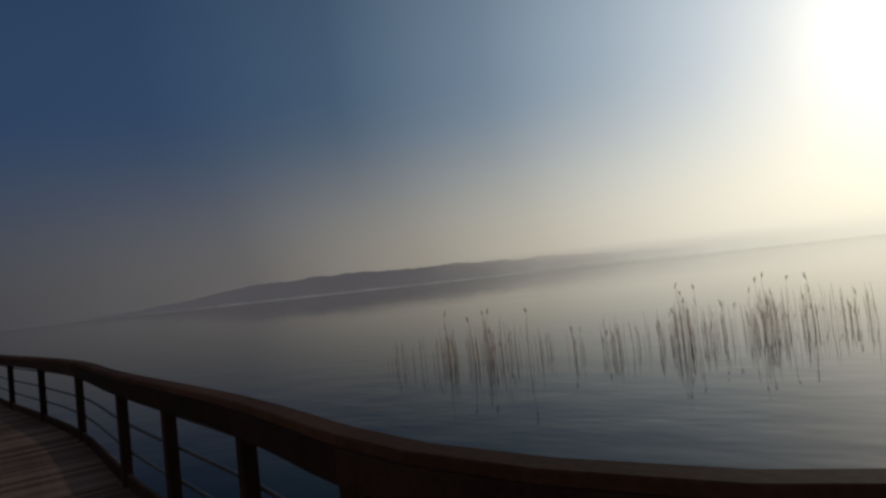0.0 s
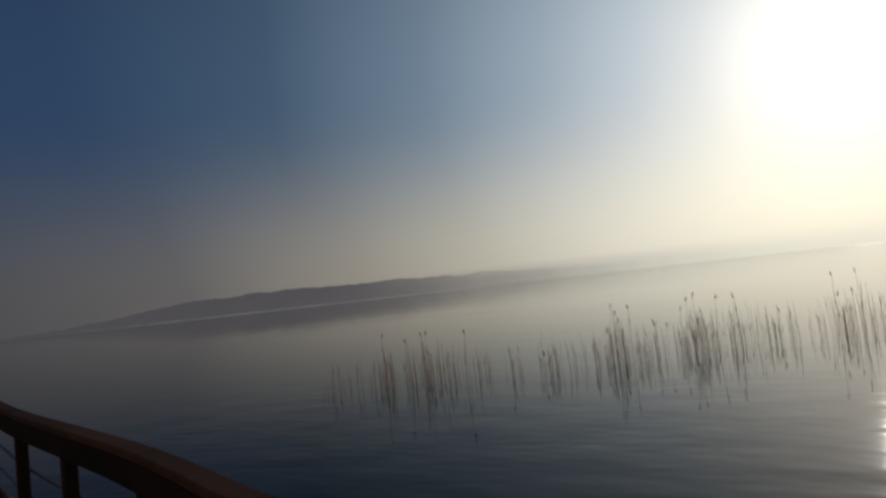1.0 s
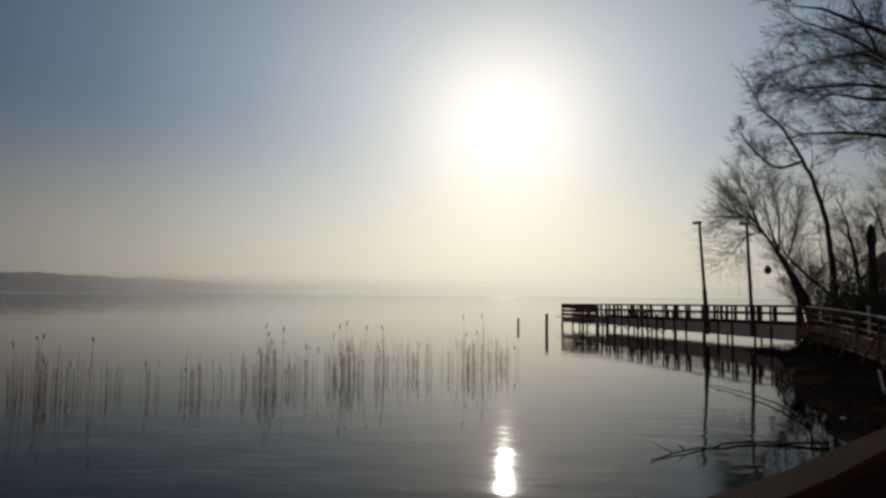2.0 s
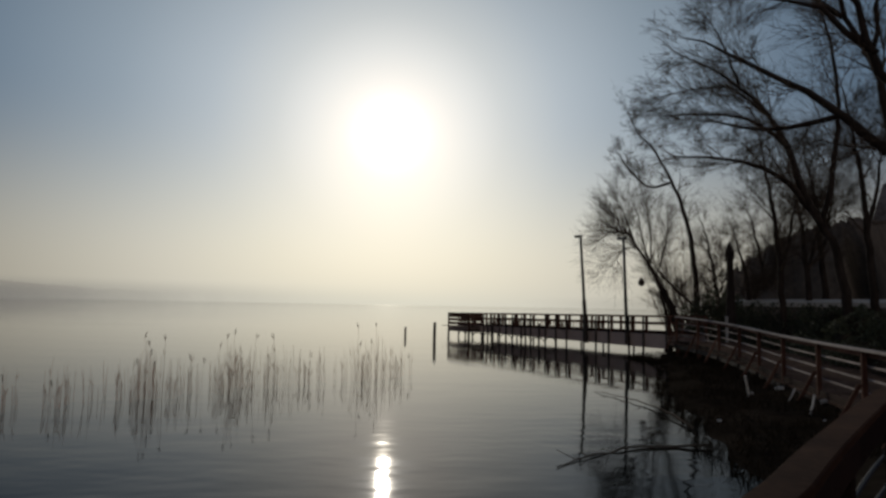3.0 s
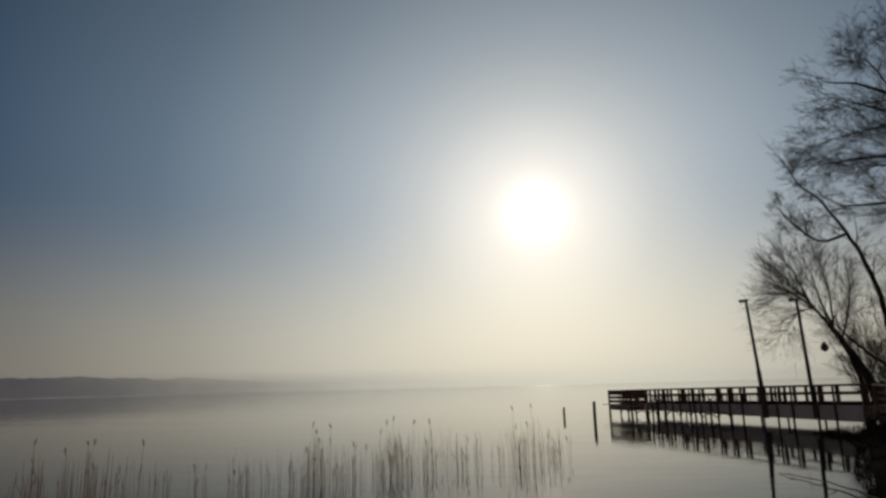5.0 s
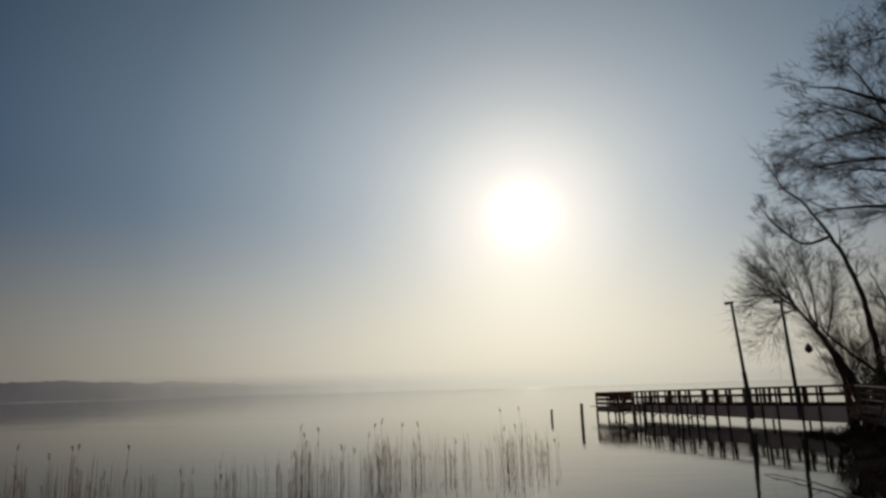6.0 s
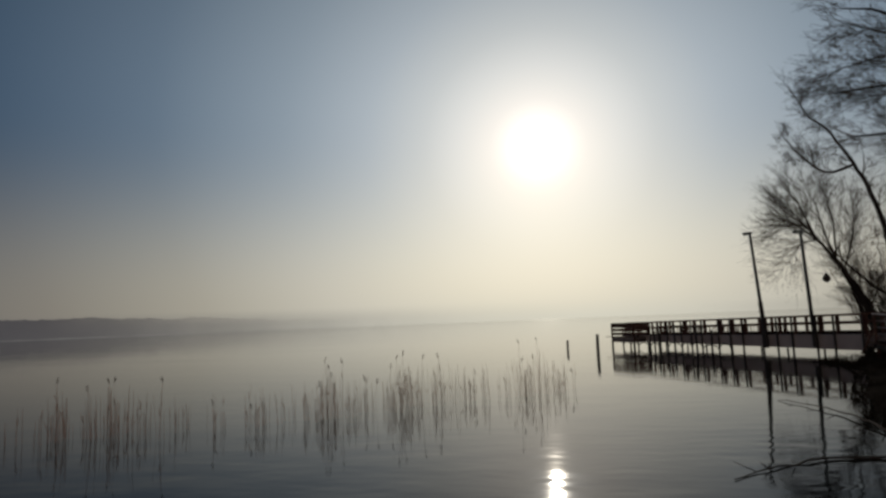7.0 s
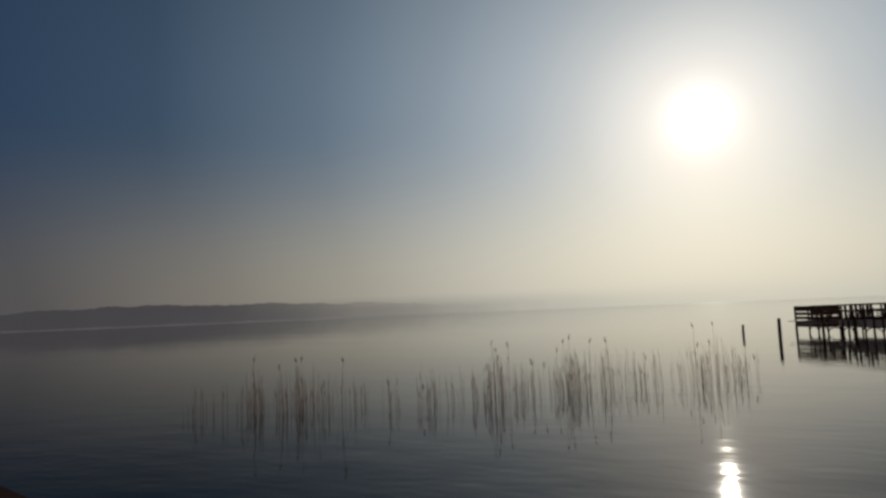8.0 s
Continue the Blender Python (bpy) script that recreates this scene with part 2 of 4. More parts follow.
def tube(bm, pts, radii, sides=6, cap=True):
    """A tapering tube along the points."""
    rings, pts = [], [Vector(p) for p in pts]
    for i, p in enumerate(pts):
        d = (pts[min(i + 1, len(pts) - 1)] - pts[max(i - 1, 0)]).normalized()
        s = d.cross(Vector((0.31, 0.12, 0.94)) if abs(d.z) < 0.9 else Vector((1, 0.2, 0))).normalized()
        u = d.cross(s)
        rings.append([bm.verts.new(p + radii[i] * (math.cos(k) * s + math.sin(k) * u)) for k in (2 * math.pi * j / sides for j in range(sides))])
    for r, q in zip(rings, rings[1:]):
        for j in range(sides):
            bm.faces.new((r[j], r[(j + 1) % sides], q[(j + 1) % sides], q[j]))
    if cap:
        bm.faces.new(rings[0][::-1])
        bm.faces.new(rings[-1])


def sweep(bm, pts, w, h):
    """A board of w by h that follows the points, level across, with its top edges taken off."""
    c = min(w, h) * 0.2
    prof = [(-w / 2, -h / 2), (w / 2, -h / 2), (w / 2, h / 2 - c), (w / 2 - c, h / 2), (-w / 2 + c, h / 2), (-w / 2, h / 2 - c)]
    rings = []
    for i, p in enumerate(pts):
        r = side_of(pts, i)
        rings.append([bm.verts.new(p + r * a + Vector((0, 0, q))) for a, q in prof])
    for a, q in zip(rings, rings[1:]):
        for j in range(6):
            bm.faces.new((a[j], q[j], q[(j + 1) % 6], a[(j + 1) % 6]))
    bm.faces.new(rings[0])
    bm.faces.new(rings[-1][::-1])


def smooth_line(points, step):
    """Points every step metres along a smooth curve through the given ones."""
    P = [Vector(p) for p in points]
    P = [2 * P[0] - P[1]] + P + [2 * P[-1] - P[-2]]
    fine = []
    for i in range(1, len(P) - 2):
        for k in range(40):
            u = k / 40
            a, b, c, d = P[i - 1 : i + 3]
            fine.append(0.5 * (2 * b + (c - a) * u + (2 * a - 5 * b + 4 * c - d) * u * u + (3 * b - a - 3 * c + d) * u ** 3))
    fine.append(P[-2])
    length = sum((q - p).length for p, q in zip(fine, fine[1:]))
    n = max(1, round(length / step))
    res, acc, want, k = [fine[0]], 0.0, length / n, 1
    for p, q in zip(fine, fine[1:]):
        acc += (q - p).length
        if acc >= want * k - 1e-6 and k < n:
            res.append(q)
            k += 1
    return res + [fine[-1]]


def side_of(line, i):
    """Level unit vector to the right of the way at point i."""
    d = line[min(i + 1, len(line) - 1)] - line[max(i - 1, 0)]
    return Vector((d.y, -d.x, 0)).normalized()


# ---- lake, ground, far shore ----
RAIL_H = 1.13
# top of the waterside handrail, from far left past the camera to the corner at the pier
WALK = [(-29.7, 7.25, 1.43), (-22.5, 6.0, 1.43), (-17.4, 4.98, 1.43), (-13.3, 4.35, 1.43), (-10, 3.76, 1.43), (-7.0, 2.95, 1.43), (-5.0, 2.48, 1.43), (-3.75, 2.19, 1.43), (-2.8, 1.92, 1.43), (-2.05, 1.68, 1.43), (-1.4, 1.55, 1.43),
        (-0.6, 1.57, 1.43), (0.1, 1.8, 1.43), (1.05, 2.48, 1.43), (1.98, 3.45, 1.43), (2.95, 4.45, 1.43), (4.05, 5.55, 1.43), (5.5, 6.8, 1.43), (6.8, 8.2, 1.43), (7.8, 10.0, 1.43), (8.5, 12.0, 1.435),
        (9.15, 14.0, 1.45), (10.0, 16.8, 1.50), (11.1, 20.2, 1.58), (11.95, 24.0, 1.68), (12.42, 28.3, 1.79)]
PIER = [(12.42, 28.3, 1.79), (5.0, 44.6, 1.60)]

bm = bmesh.new()
bmesh.ops.create_circle(bm, cap_ends=True, segments=96, radius=4600)
lake = tagged(new("water", mesh_of(bm, "water", water_material())), "calm misty grey lake with faint ripples", "lake", kind="structure")

shore = [(-4000, -900), (-300, -40), (-60, 6.5), (-30, 3.5), (-14, 1.2), (-6, -0.6), (-1, -1.8), (2.5, -0.4), (4.4, 3.2), (4.4, 6.6), (4.45, 8.4), (4.8, 10.0), (5.5, 11.8), (6.4, 15.2), (7.5, 17.8), (8.8, 20.6), (10.2, 24.4),
         (11.6, 27.9), (13.1, 30.6), (15.0, 33), (16.5, 42), (48, 78), (160, 150), (4000, 1400)]
SH = np.array(shore, float)
ring = np.vstack([SH, [(4500, -4600), (-4500, -4600)]])


def ground_height(gx, gy):
    """Lake bed, then a bank that climbs to a terrace behind the boardwalk."""
    best, inside = np.full(gx.shape, 1e9), np.zeros(gx.shape, bool)
    for (x0, y0), (x1, y1) in zip(SH[:-1], SH[1:]):
        u = np.clip(((gx - x0) * (x1 - x0) + (gy - y0) * (y1 - y0)) / ((x1 - x0) ** 2 + (y1 - y0) ** 2), 0, 1)
        best = np.minimum(best, np.hypot(gx - x0 - u * (x1 - x0), gy - y0 - u * (y1 - y0)))
    for (x0, y0), (x1, y1) in zip(ring, np.roll(ring, -1, axis=0)):
        inside ^= ((y0 > gy) != (y1 > gy)) & (gx < (x1 - x0) * (gy - y0) / (y1 - y0 + 1e-12) + x0)
    on, off = np.where(inside, best, 0.0), np.where(inside, 0.0, np.minimum(best, 60.0))
    climb = np.clip((on - 5.2) / 2.2, 0, 1)
    rough = 0.05 * np.sin(gx * 1.7 + np.sin(gy * 1.3)) * np.cos(gy * 1.9) + 0.04 * np.sin(gx * 4.1 + gy * 3.3)
    return 0.26 * (1 - np.exp(-on / 2.0)) + 1.8 * climb * climb * (3 - 2 * climb) - 1.4 * (1 - np.exp(-off / 4.0)) + rough * np.clip(on, 0.1, 1)


def ground_z(x, y):
    return float(ground_height(np.array([[float(x)]]), np.array([[float(y)]]))[0, 0])


axis = np.concatenate([-np.geomspace(4500, 32, 22), np.linspace(-30, 40, 88), np.geomspace(42, 4500, 24)])
gx, gy = np.meshgrid(axis, axis)
gz = ground_height(gx, gy)
n = len(axis)
me = bpy.data.meshes.new("ground")
me.from_pydata(np.stack([gx, gy, gz], -1).reshape(-1, 3).tolist(), [], [(j * n + i, j * n + i + 1, (j + 1) * n + i + 1, (j + 1) * n + i) for j in range(n - 1) for i in range(n - 1)])
me.materials.append(SOIL)
me.polygons.foreach_set("use_smooth", [True] * len(me.polygons))
tagged(new("ground", me), "dark earthy lake bank and lake bed", "ground", kind="structure")


def ridge(name, az0, az1, dist, shape, mat, label, seed, depth=120.0, base=-2.0):
    """A wooded far shore from azimuth az0 to az1, with a tufted skyline."""
    rnd = random.Random(seed)
    k = 420
    rows = []
    tuft = 0.0
    for i in range(k + 1):
        u = i / k
        a = radians(az0 + (az1 - az0) * u)
        tuft = 0.55 * tuft + rnd.uniform(-1, 1)
        h = shape(u)
        h += min(1.0, h / 8) * (tuft * 1.1 + 1.2 * math.sin(u * 47 + seed) + 0.8 * math.sin(u * 101))
        rows.append((a, max(h, 0.3)))
    v, f, uv = [], [], []
    for i, (a, h) in enumerate(rows):
        for d, z in ((0, base), (depth * 0.25, h * 0.55), (depth * 0.6, h), (depth, base)):
            v.append(((dist + d) * math.sin(a), (dist + d) * math.cos(a), z))
            uv.append((i / k, z / 40))
    for i in range(k):
        for j in range(3):
            f.append((i * 4 + j, i * 4 + 4 + j, i * 4 + 5 + j, i * 4 + 1 + j))
    me = bpy.data.meshes.new(name)
    me.from_pydata(v, [], f)
    layer = me.uv_layers.new(name="along")
    for loop in me.loops:
        layer.data[loop.index].uv = uv[loop.vertex_index]
    me.materials.append(mat)
    return tagged(new(name, me), label, "hills", kind="structure")


def hill_shape(u):
    az = -80 + 66 * u
    return float(np.interp(az, (-80, -70, -64, -60, -56, -50, -38, -28, -14), (0, 3, 10, 25, 39, 46, 42, 34, 12)))


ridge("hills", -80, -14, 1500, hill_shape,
      misty("near_hill_painted_mist", (0.075, 0.072, 0.08), 0.75, [(0, 0.5), (0.2, 1.0), (0.5, 0.95), (0.6, 0.75), (0.68, 0.45), (0.75, 0.2), (0.86, 0.05), (0.95, 0)]), "low wooded hills with lake mist painted into their colour", 3)
# low haze layer, drawn as a glowing ridge with a soft top
ridge("haze_far", -62, 14, 2600, lambda u: 92 + 6 * math.sin(u * 6 + 1),
      misty("far_painted_haze", (0.20, 0.196, 0.20), 0.34, [(0, 0.0), (0.2, 0.6), (0.4, 0.85), (0.5, 0.65), (0.6, 0.36), (0.72, 0.14), (0.85, 0.02), (1, 0)], (25, 90)), "soft grey band of painted haze shaped as a distant ridge", 8)
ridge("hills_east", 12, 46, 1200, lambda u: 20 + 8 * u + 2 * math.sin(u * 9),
      misty("east_shore_painted_mist", (0.22, 0.205, 0.19), 0.2, [(0, 0.0), (0.25, 0.3), (0.5, 0.8), (1, 1.0)], (8, 30)), "pale wooded shore with mist painted into its colour", 12)
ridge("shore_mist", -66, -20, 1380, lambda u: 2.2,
      misty("shore_painted_mist", (0.27, 0.265, 0.255), 0.24, [(0, 0.0), (0.25, 0.7), (0.7, 1.0), (0.9, 0.4), (1, 0)]), "thin pale streak of mist along the far shore", 5, depth=30, base=0.4)


# ---- boardwalk and pier ----
def planks(owner, line, width, top, count, name="plank", gap=0.012):
    """Deck boards across a line of rail points; the first count are parts, the rest one joined part."""
    def board(taper):
        """Corners of a board whose far end is taper times as wide as its near end."""
        return [Vector((x * 0.069 * (taper if y > 0 else 1), y * width / 2, z * 0.019)) for x in (-1, 1) for y in (-1, 1) for z in (-1, 1)]

    quads = ((0, 1, 3, 2), (4, 6, 7, 5), (0, 4, 5, 1), (2, 3, 7, 6), (0, 2, 6, 4), (1, 5, 7, 3))
    meshes = {}
    v, f = [], []
    inv = world_at(owner).inverted()
    rnd = random.Random(4)
    for i, p in enumerate(line):
        r = side_of(line, i)
        a, c = max(i - 1, 0), min(i + 1, len(line) - 1)
        near = (line[c] - line[a]).length
        far = (line[c] + side_of(line, c) * width - line[a] - side_of(line, a) * width).length
        taper = min(max(round(far / near * 10) / 10, 0.3), 2.6) if near > 0.02 else 1.0
        if taper not in meshes:
            b = bmesh.new()
            vs = [b.verts.new(co) for co in board(taper)]
            for quad in quads:
                b.faces.new([vs[q] for q in quad])
            bmesh.ops.recalc_face_normals(b, faces=b.faces[:])
            bmesh.ops.bevel(b, geom=b.edges[:], offset=0.005, segments=1, affect="EDGES")
            meshes[taper] = mesh_of(b, name, DECKW)
        # the board's y axis runs away from the lake
        ang_z = math.atan2(r.y, r.x) - math.pi / 2
        c = Vector((p.x, p.y, p.z - top)) + r * (width / 2 - 0.12) + Vector((0, 0, -0.019 + rnd.uniform(-0.003, 0.003)))
        m = Matrix.LocRotScale(c, Euler((0, 0, ang_z + rnd.uniform(-0.003, 0.003))), None)
        if count[0] <= i < count[1]:
            ob = hang(new(name, meshes[taper]), owner)
            ob.matrix_basis = inv @ m
        else:
            o = len(v)
            v += [inv @ m @ co for co in board(taper)]
            f += [tuple(o + q for q in quad) for quad in quads]
    if v:
        me = bpy.data.meshes.new("deck_boards")
        me.from_pydata(v, [], f)
        me.materials.append(DECKW)
        tagged(hang(new("deck_boards", me), owner), kind="stuff")


def railing(name, label, line, rails, height=RAIL_H, cap_w=0.15, mid=RAILW, group="boardwalk railings", bend=None, cap=CAP, side=-0.058, post=0.085, face=0.10, wood=SHADEW):
    """Posts at the points of the line, a wide cap board on a fascia, and horizontal rails."""
    owner = thing(name, line[0] - Vector((0, 0, height)), label, "railing", group)
    rnd = random.Random(len(line))
    for i, p in enumerate(line):
        r = side_of(line, i)
        m = Matrix.LocRotScale(p + Vector((0, 0, -height / 2 - 0.045)), Euler((0, 0, math.atan2(r.y, r.x))), None)
        b = bmesh.new()
        box(b, m, post, post, height - 0.005, 0.008)
        part("post", b, wood, owner)
    sub = 5 if bend else 1
    for i in range(len(line) - 1):
        bay = [bend[i * sub + k] for k in range(sub + 1)] if bend else [line[i], line[i + 1]]
        z = Vector((0, 0, 1))
        # toe boards always take the wood with shade in its colour
        for nm, mt, off, h, w, t in [("cap_board", cap, 0.0, 0.022, cap_w, 0.044), ("fascia", wood, post / 2 + 0.016, 0.046 + face / 2, 0.03, face), ("toe_board", SHADEW, 0.0, height - 0.06, 0.05, 0.13)] + [("rail", mid, side, h, 0.028, t) for h, t in rails]:
            jog = z * (rnd.uniform(-0.012, 0.012) if nm == "rail" else 0)
            b = bmesh.new()
            sweep(b, [p + side_of(bay, k) * off - z * h + jog for k, p in enumerate(bay)], w, t)
            part(nm, b, mt, owner)
    return owner


walk_fine = smooth_line([(-29.6, 7.233, 1.43)] + WALK[1:], 0.478)
walk_fine = walk_fine[: (len(walk_fine) - 1) // 5 * 5 + 1]
walk_line = walk_fine[::5]
left_cut = next(i for i, p in enumerate(walk_line) if p.x > -0.9)
near_cut = next(i for i, p in enumerate(walk_line) if p.x > 4.4)
deck = thing("boardwalk", (0, 0, 0.4), "weathered timber boardwalk curving along the lake shore", "boardwalk", kind="structure")
fine_line = smooth_line(WALK, 0.15)
first = next(i for i, p in enumerate(fine_line) if p.x > -24)
planks(deck, fine_line, 3.0, RAIL_H, (first, first + 150))
# the posts stand closer together where the boardwalk bends
curve = smooth_line(WALK, 0.05)
stand = [min(range(len(curve)), key=lambda i: abs(curve[i].x - x)) for x in (-29.0, -25.6, -22.4, -19.2, -16.0, -12.9, -10.0, -6.75, -5.07, -3.4, -2.0, walk_line[left_cut].x)]
left_bend = [curve[a + round((c - a) * k / 5)] for a, c in zip(stand, stand[1:]) for k in range(5)] + [walk_line[left_cut]]
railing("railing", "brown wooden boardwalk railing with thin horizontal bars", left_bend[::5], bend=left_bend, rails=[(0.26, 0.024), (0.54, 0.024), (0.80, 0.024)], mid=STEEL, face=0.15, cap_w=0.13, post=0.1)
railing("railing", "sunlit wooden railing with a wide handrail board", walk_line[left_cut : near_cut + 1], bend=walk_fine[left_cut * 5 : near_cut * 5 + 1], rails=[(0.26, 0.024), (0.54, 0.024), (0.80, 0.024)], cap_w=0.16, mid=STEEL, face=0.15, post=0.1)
railing("railing", "dark wooden railing with three pale rails along the shore", walk_line[near_cut:], bend=walk_fine[near_cut * 5 :], rails=[(0.30, 0.036), (0.54, 0.036), (0.78, 0.036)], cap=GREYCAP, side=0.057, wood=PIERW)

# timbers under the boardwalk
under = thing("boardwalk_frame", (0, 0, 0), "dark timber piles and braces under the boardwalk", "substructure", kind="structure")
for i, p in enumerate(walk_line):
    r = side_of(walk_line, i)
    for off in (0.05, 2.6):
        c = p + r * off
        b = bmesh.new()
        tube(b, [(c.x, c.y, -1.2), (c.x, c.y, p.z - RAIL_H - 0.20)], [0.085, 0.08], 8)
        part("pile", b, PIERW if i > near_cut else PILE, under)
    b = bmesh.new()
    beam(b, (p - r * 0.1) + Vector((0, 0, -RAIL_H - 0.12)), p + r * 2.8 + Vector((0, 0, -RAIL_H - 0.12)), 0.09, 0.16)
    part("cross_beam", b, PILE, under)
    if i + 1 < len(walk_line):
        bay = walk_fine[i * 5 : i * 5 + 6]
        for off in (-0.02, 2.75):
            b = bmesh.new()
            sweep(b, [c + side_of(walk_fine, i * 5 + k) * off + Vector((0, 0, -RAIL_H - 0.13)) for k, c in enumerate(bay)], 0.05, 0.18)
            part("edge_beam", b, PILE, under)
    if i > near_cut:
        # slanted strut from the rail post out and down to the pile line
        b = bmesh.new()
        beam(b, p - r * 0.07 + Vector((0, 0, -RAIL_H * 0.55)), p - r * 0.55 + Vector((0, 0, -RAIL_H - 0.42)), 0.05, 0.07)
        part("strut", b, PIERW, under)

pier_line = smooth_line(PIER, 1.05)
PW = 2.6
pier = thing("pier", (8, 39, 0.4), "long dark timber pier standing on piles in the lake", "pier", kind="structure")
fine_pier = smooth_line(PIER, 0.15)
planks(pier, fine_pier, PW, 0.88, (0, 0))
east = [p + side_of(pier_line, i) * (PW - 0.2) for i, p in enumerate(pier_line)]
pier_rails = railing("railing", "dark wooden pier railing with closely set posts", pier_line, [(0.37, 0.09)], height=0.88, group="pier railings", cap_w=0.16, post=0.11, face=0.04, wood=PIERW, cap=PIERW, mid=PIERW)
far_rails = railing("railing", "dark wooden railing on the far side of the pier", east, [(0.37, 0.09)], height=0.88, group="pier railings", cap_w=0.16, post=0.11, face=0.04, wood=PIERW, cap=PIERW, mid=PIERW)
for i, p in enumerate(pier_line):
    r = side_of(pier_line, i)
    for off in (-0.215, PW - 0.2):
        if off > 0 and i % 2:
            continue
        c = p + r * off
        b = bmesh.new()
        tube(b, [(c.x, c.y, -1.3), (c.x, c.y, p.z - (0.05 if off < 0 else 0.94))], [0.052, 0.046], 8)
        part("pile", b, PILE, pier)
    if i + 1 < len(pier_line):
        q = pier_line[i + 1]
        for off in (-0.13, PW - 0.05):
            top = (p.z + q.z) / 2 - 0.84
            low = 0.31 + 0.11 * i / len(pier_line)
            mid_z = Vector((0, 0, (top + low) / 2))
            b = bmesh.new()
            beam(b, Vector((p.x, p.y, 0)) + r * off + mid_z, Vector((q.x, q.y, 0)) + r * off + mid_z, 0.05, top - low)
            part("edge_beam", b, FASCIA, pier)
# uneven pickets on the outer half, some broken or gone
rnd = random.Random(8)
for owner, run in ((pier_rails, pier_line), (far_rails, east)):
    for i in range(6, len(run) - 1):
        for k in range(5):
            if rnd.random() < 0.15:
                continue
            c = run[i].lerp(run[i + 1], (k + rnd.uniform(0.3, 0.7)) / 5)
            top, foot = 0.40, 0.86
            b = bmesh.new()
            beam(b, c - Vector((0, 0, foot)), c + Vector((rnd.gauss(0, 0.03), rnd.gauss(0, 0.03), -top)), 0.03, 0.05, 0.004)
            part("picket", b, PIERW, owner)
# bent knee braces under the outer half, from pile to pile
rnd = random.Random(12)
for i in range(7, len(pier_line) - 1):
    p, q = pier_line[i], pier_line[i + 1]
    out_ = side_of(pier_line, i) * -0.215
    b = bmesh.new()
    low, sag = rnd.uniform(0.02, 0.12), rnd.uniform(0.30, 0.42)
    pts = [Vector((p.x + (q.x - p.x) * u, p.y + (q.y - p.y) * u, low + sag * (1 - (2 * u - 1) ** 2) ** 0.5)) + out_ for u in (0, 0.06, 0.2, 0.4, 0.6, 0.8, 0.94, 1)]
    tube(b, pts, [0.03] * 8, 5)
    part("brace", b, PILE, pier)
    if rnd.random() < 0.6:
        # doubled pile with a plank nailed across
        u = rnd.uniform(0.25, 0.75)
        c = p.lerp(q, u) + out_ * 1.2
        b = bmesh.new()
        tube(b, [(c.x, c.y, -1.3), (c.x, c.y, 0.2), (c.x + rnd.gauss(0, 0.05), c.y, p.z - rnd.uniform(0.2, 0.8))], [0.06, 0.055, 0.05], 7)
        part("pile", b, PILE, pier)
# head of the pier, jutting out over the water
e0 = pier_line[-1]
rr = side_of(pier_line, len(pier_line) - 1)
fw = Vector((-rr.y, rr.x, 0))
head = [e0 - fw * 2.6, e0 - fw * 2.6 - rr * 1.0, e0 - rr * 1.0]
railing("railing", "wooden railing round the jutting pier head", [Vector(p) for p in head], [(0.22, 0.17), (0.45, 0.17), (0.68, 0.17)], group="pier railings", cap_w=0.14, wood=PIERW, cap=PIERW, mid=PIERW)
b = bmesh.new()
beam(b, e0 - fw * 2.7 - rr * 0.5 + Vector((0, 0, -0.91)), e0 - rr * 0.5 + Vector((0, 0, -0.91)), 1.1, 0.06)
part("head_deck", b, DECKW, pier)
for a_, c_ in ((head[0], head[1]), (head[1], head[2])):
    b = bmesh.new()
    beam(b, a_ + Vector((0, 0, -1.07)), c_ + Vector((0, 0, -1.07)), 0.05, 0.30)
    part("edge_beam", b, FASCIA, pier)
for p in head:
    b = bmesh.new()
    tube(b, [(p.x, p.y, -1.3), (p.x, p.y, p.z - RAIL_H)], [0.075, 0.07], 8)
    part("pile", b, PILE, pier)


def lamp_post(foot, top, label, sleeve):
    owner = thing("street_lamp", foot, label, "street lamp", "pier lamps")
    f, t = Vector(foot), Vector(top)
    b = bmesh.new()
    tube(b, [f, f.lerp(t, 0.5), t], [0.085, 0.075, 0.062], 10)
    part("pole", b, STEEL, owner, smooth=True)
    b = bmesh.new()
    beam(b, t + Vector((-0.32, -0.05, -0.02)), t + Vector((0.10, 0.02, 0.02)), 0.17, 0.10, 0.02)
    lamp_head = part("lamp_head", b, STEEL, owner)
    b = bmesh.new()
    beam(b, t + Vector((-0.29, -0.045, -0.085)), t + Vector((-0.10, -0.01, -0.085)), 0.12, 0.03, 0.006)
    part("lens", b, PLASTER, lamp_head, "pale glass lamp lens")
    b = bmesh.new()
    d = (t - f).normalized()
    tube(b, [f - d * 0.15, f + d * sleeve], [0.105, 0.10], 10)
    part("sleeve", b, PILE, owner, "thick dark timber sleeve")
    return owner


lamp_post((10.04, 32.8, 0.45), (9.78, 32.9, 5.75), "tall dark lamp post bolted to the pier", 2.0)
lamp_post((11.20, 30.22, 0.55), (11.09, 30.32, 5.42), "tall slim dark lamp post on the pier", 0.4)

for x, y, h, r in ((1.12, 42.8, 0.64, 0.07), (2.55, 36.4, 1.12, 0.085)):
    b = bmesh.new()
    tube(b, [(x, y, -1.3), (x + 0.01, y, h * 0.5), (x + 0.02, y, h)], [r, r, r * 0.92], 8)
    o = thing("mooring_stake", (x, y, 0), "dark wooden mooring stake standing in water", "mooring post", "mooring stakes")
    part("stake", b, PILE, o)


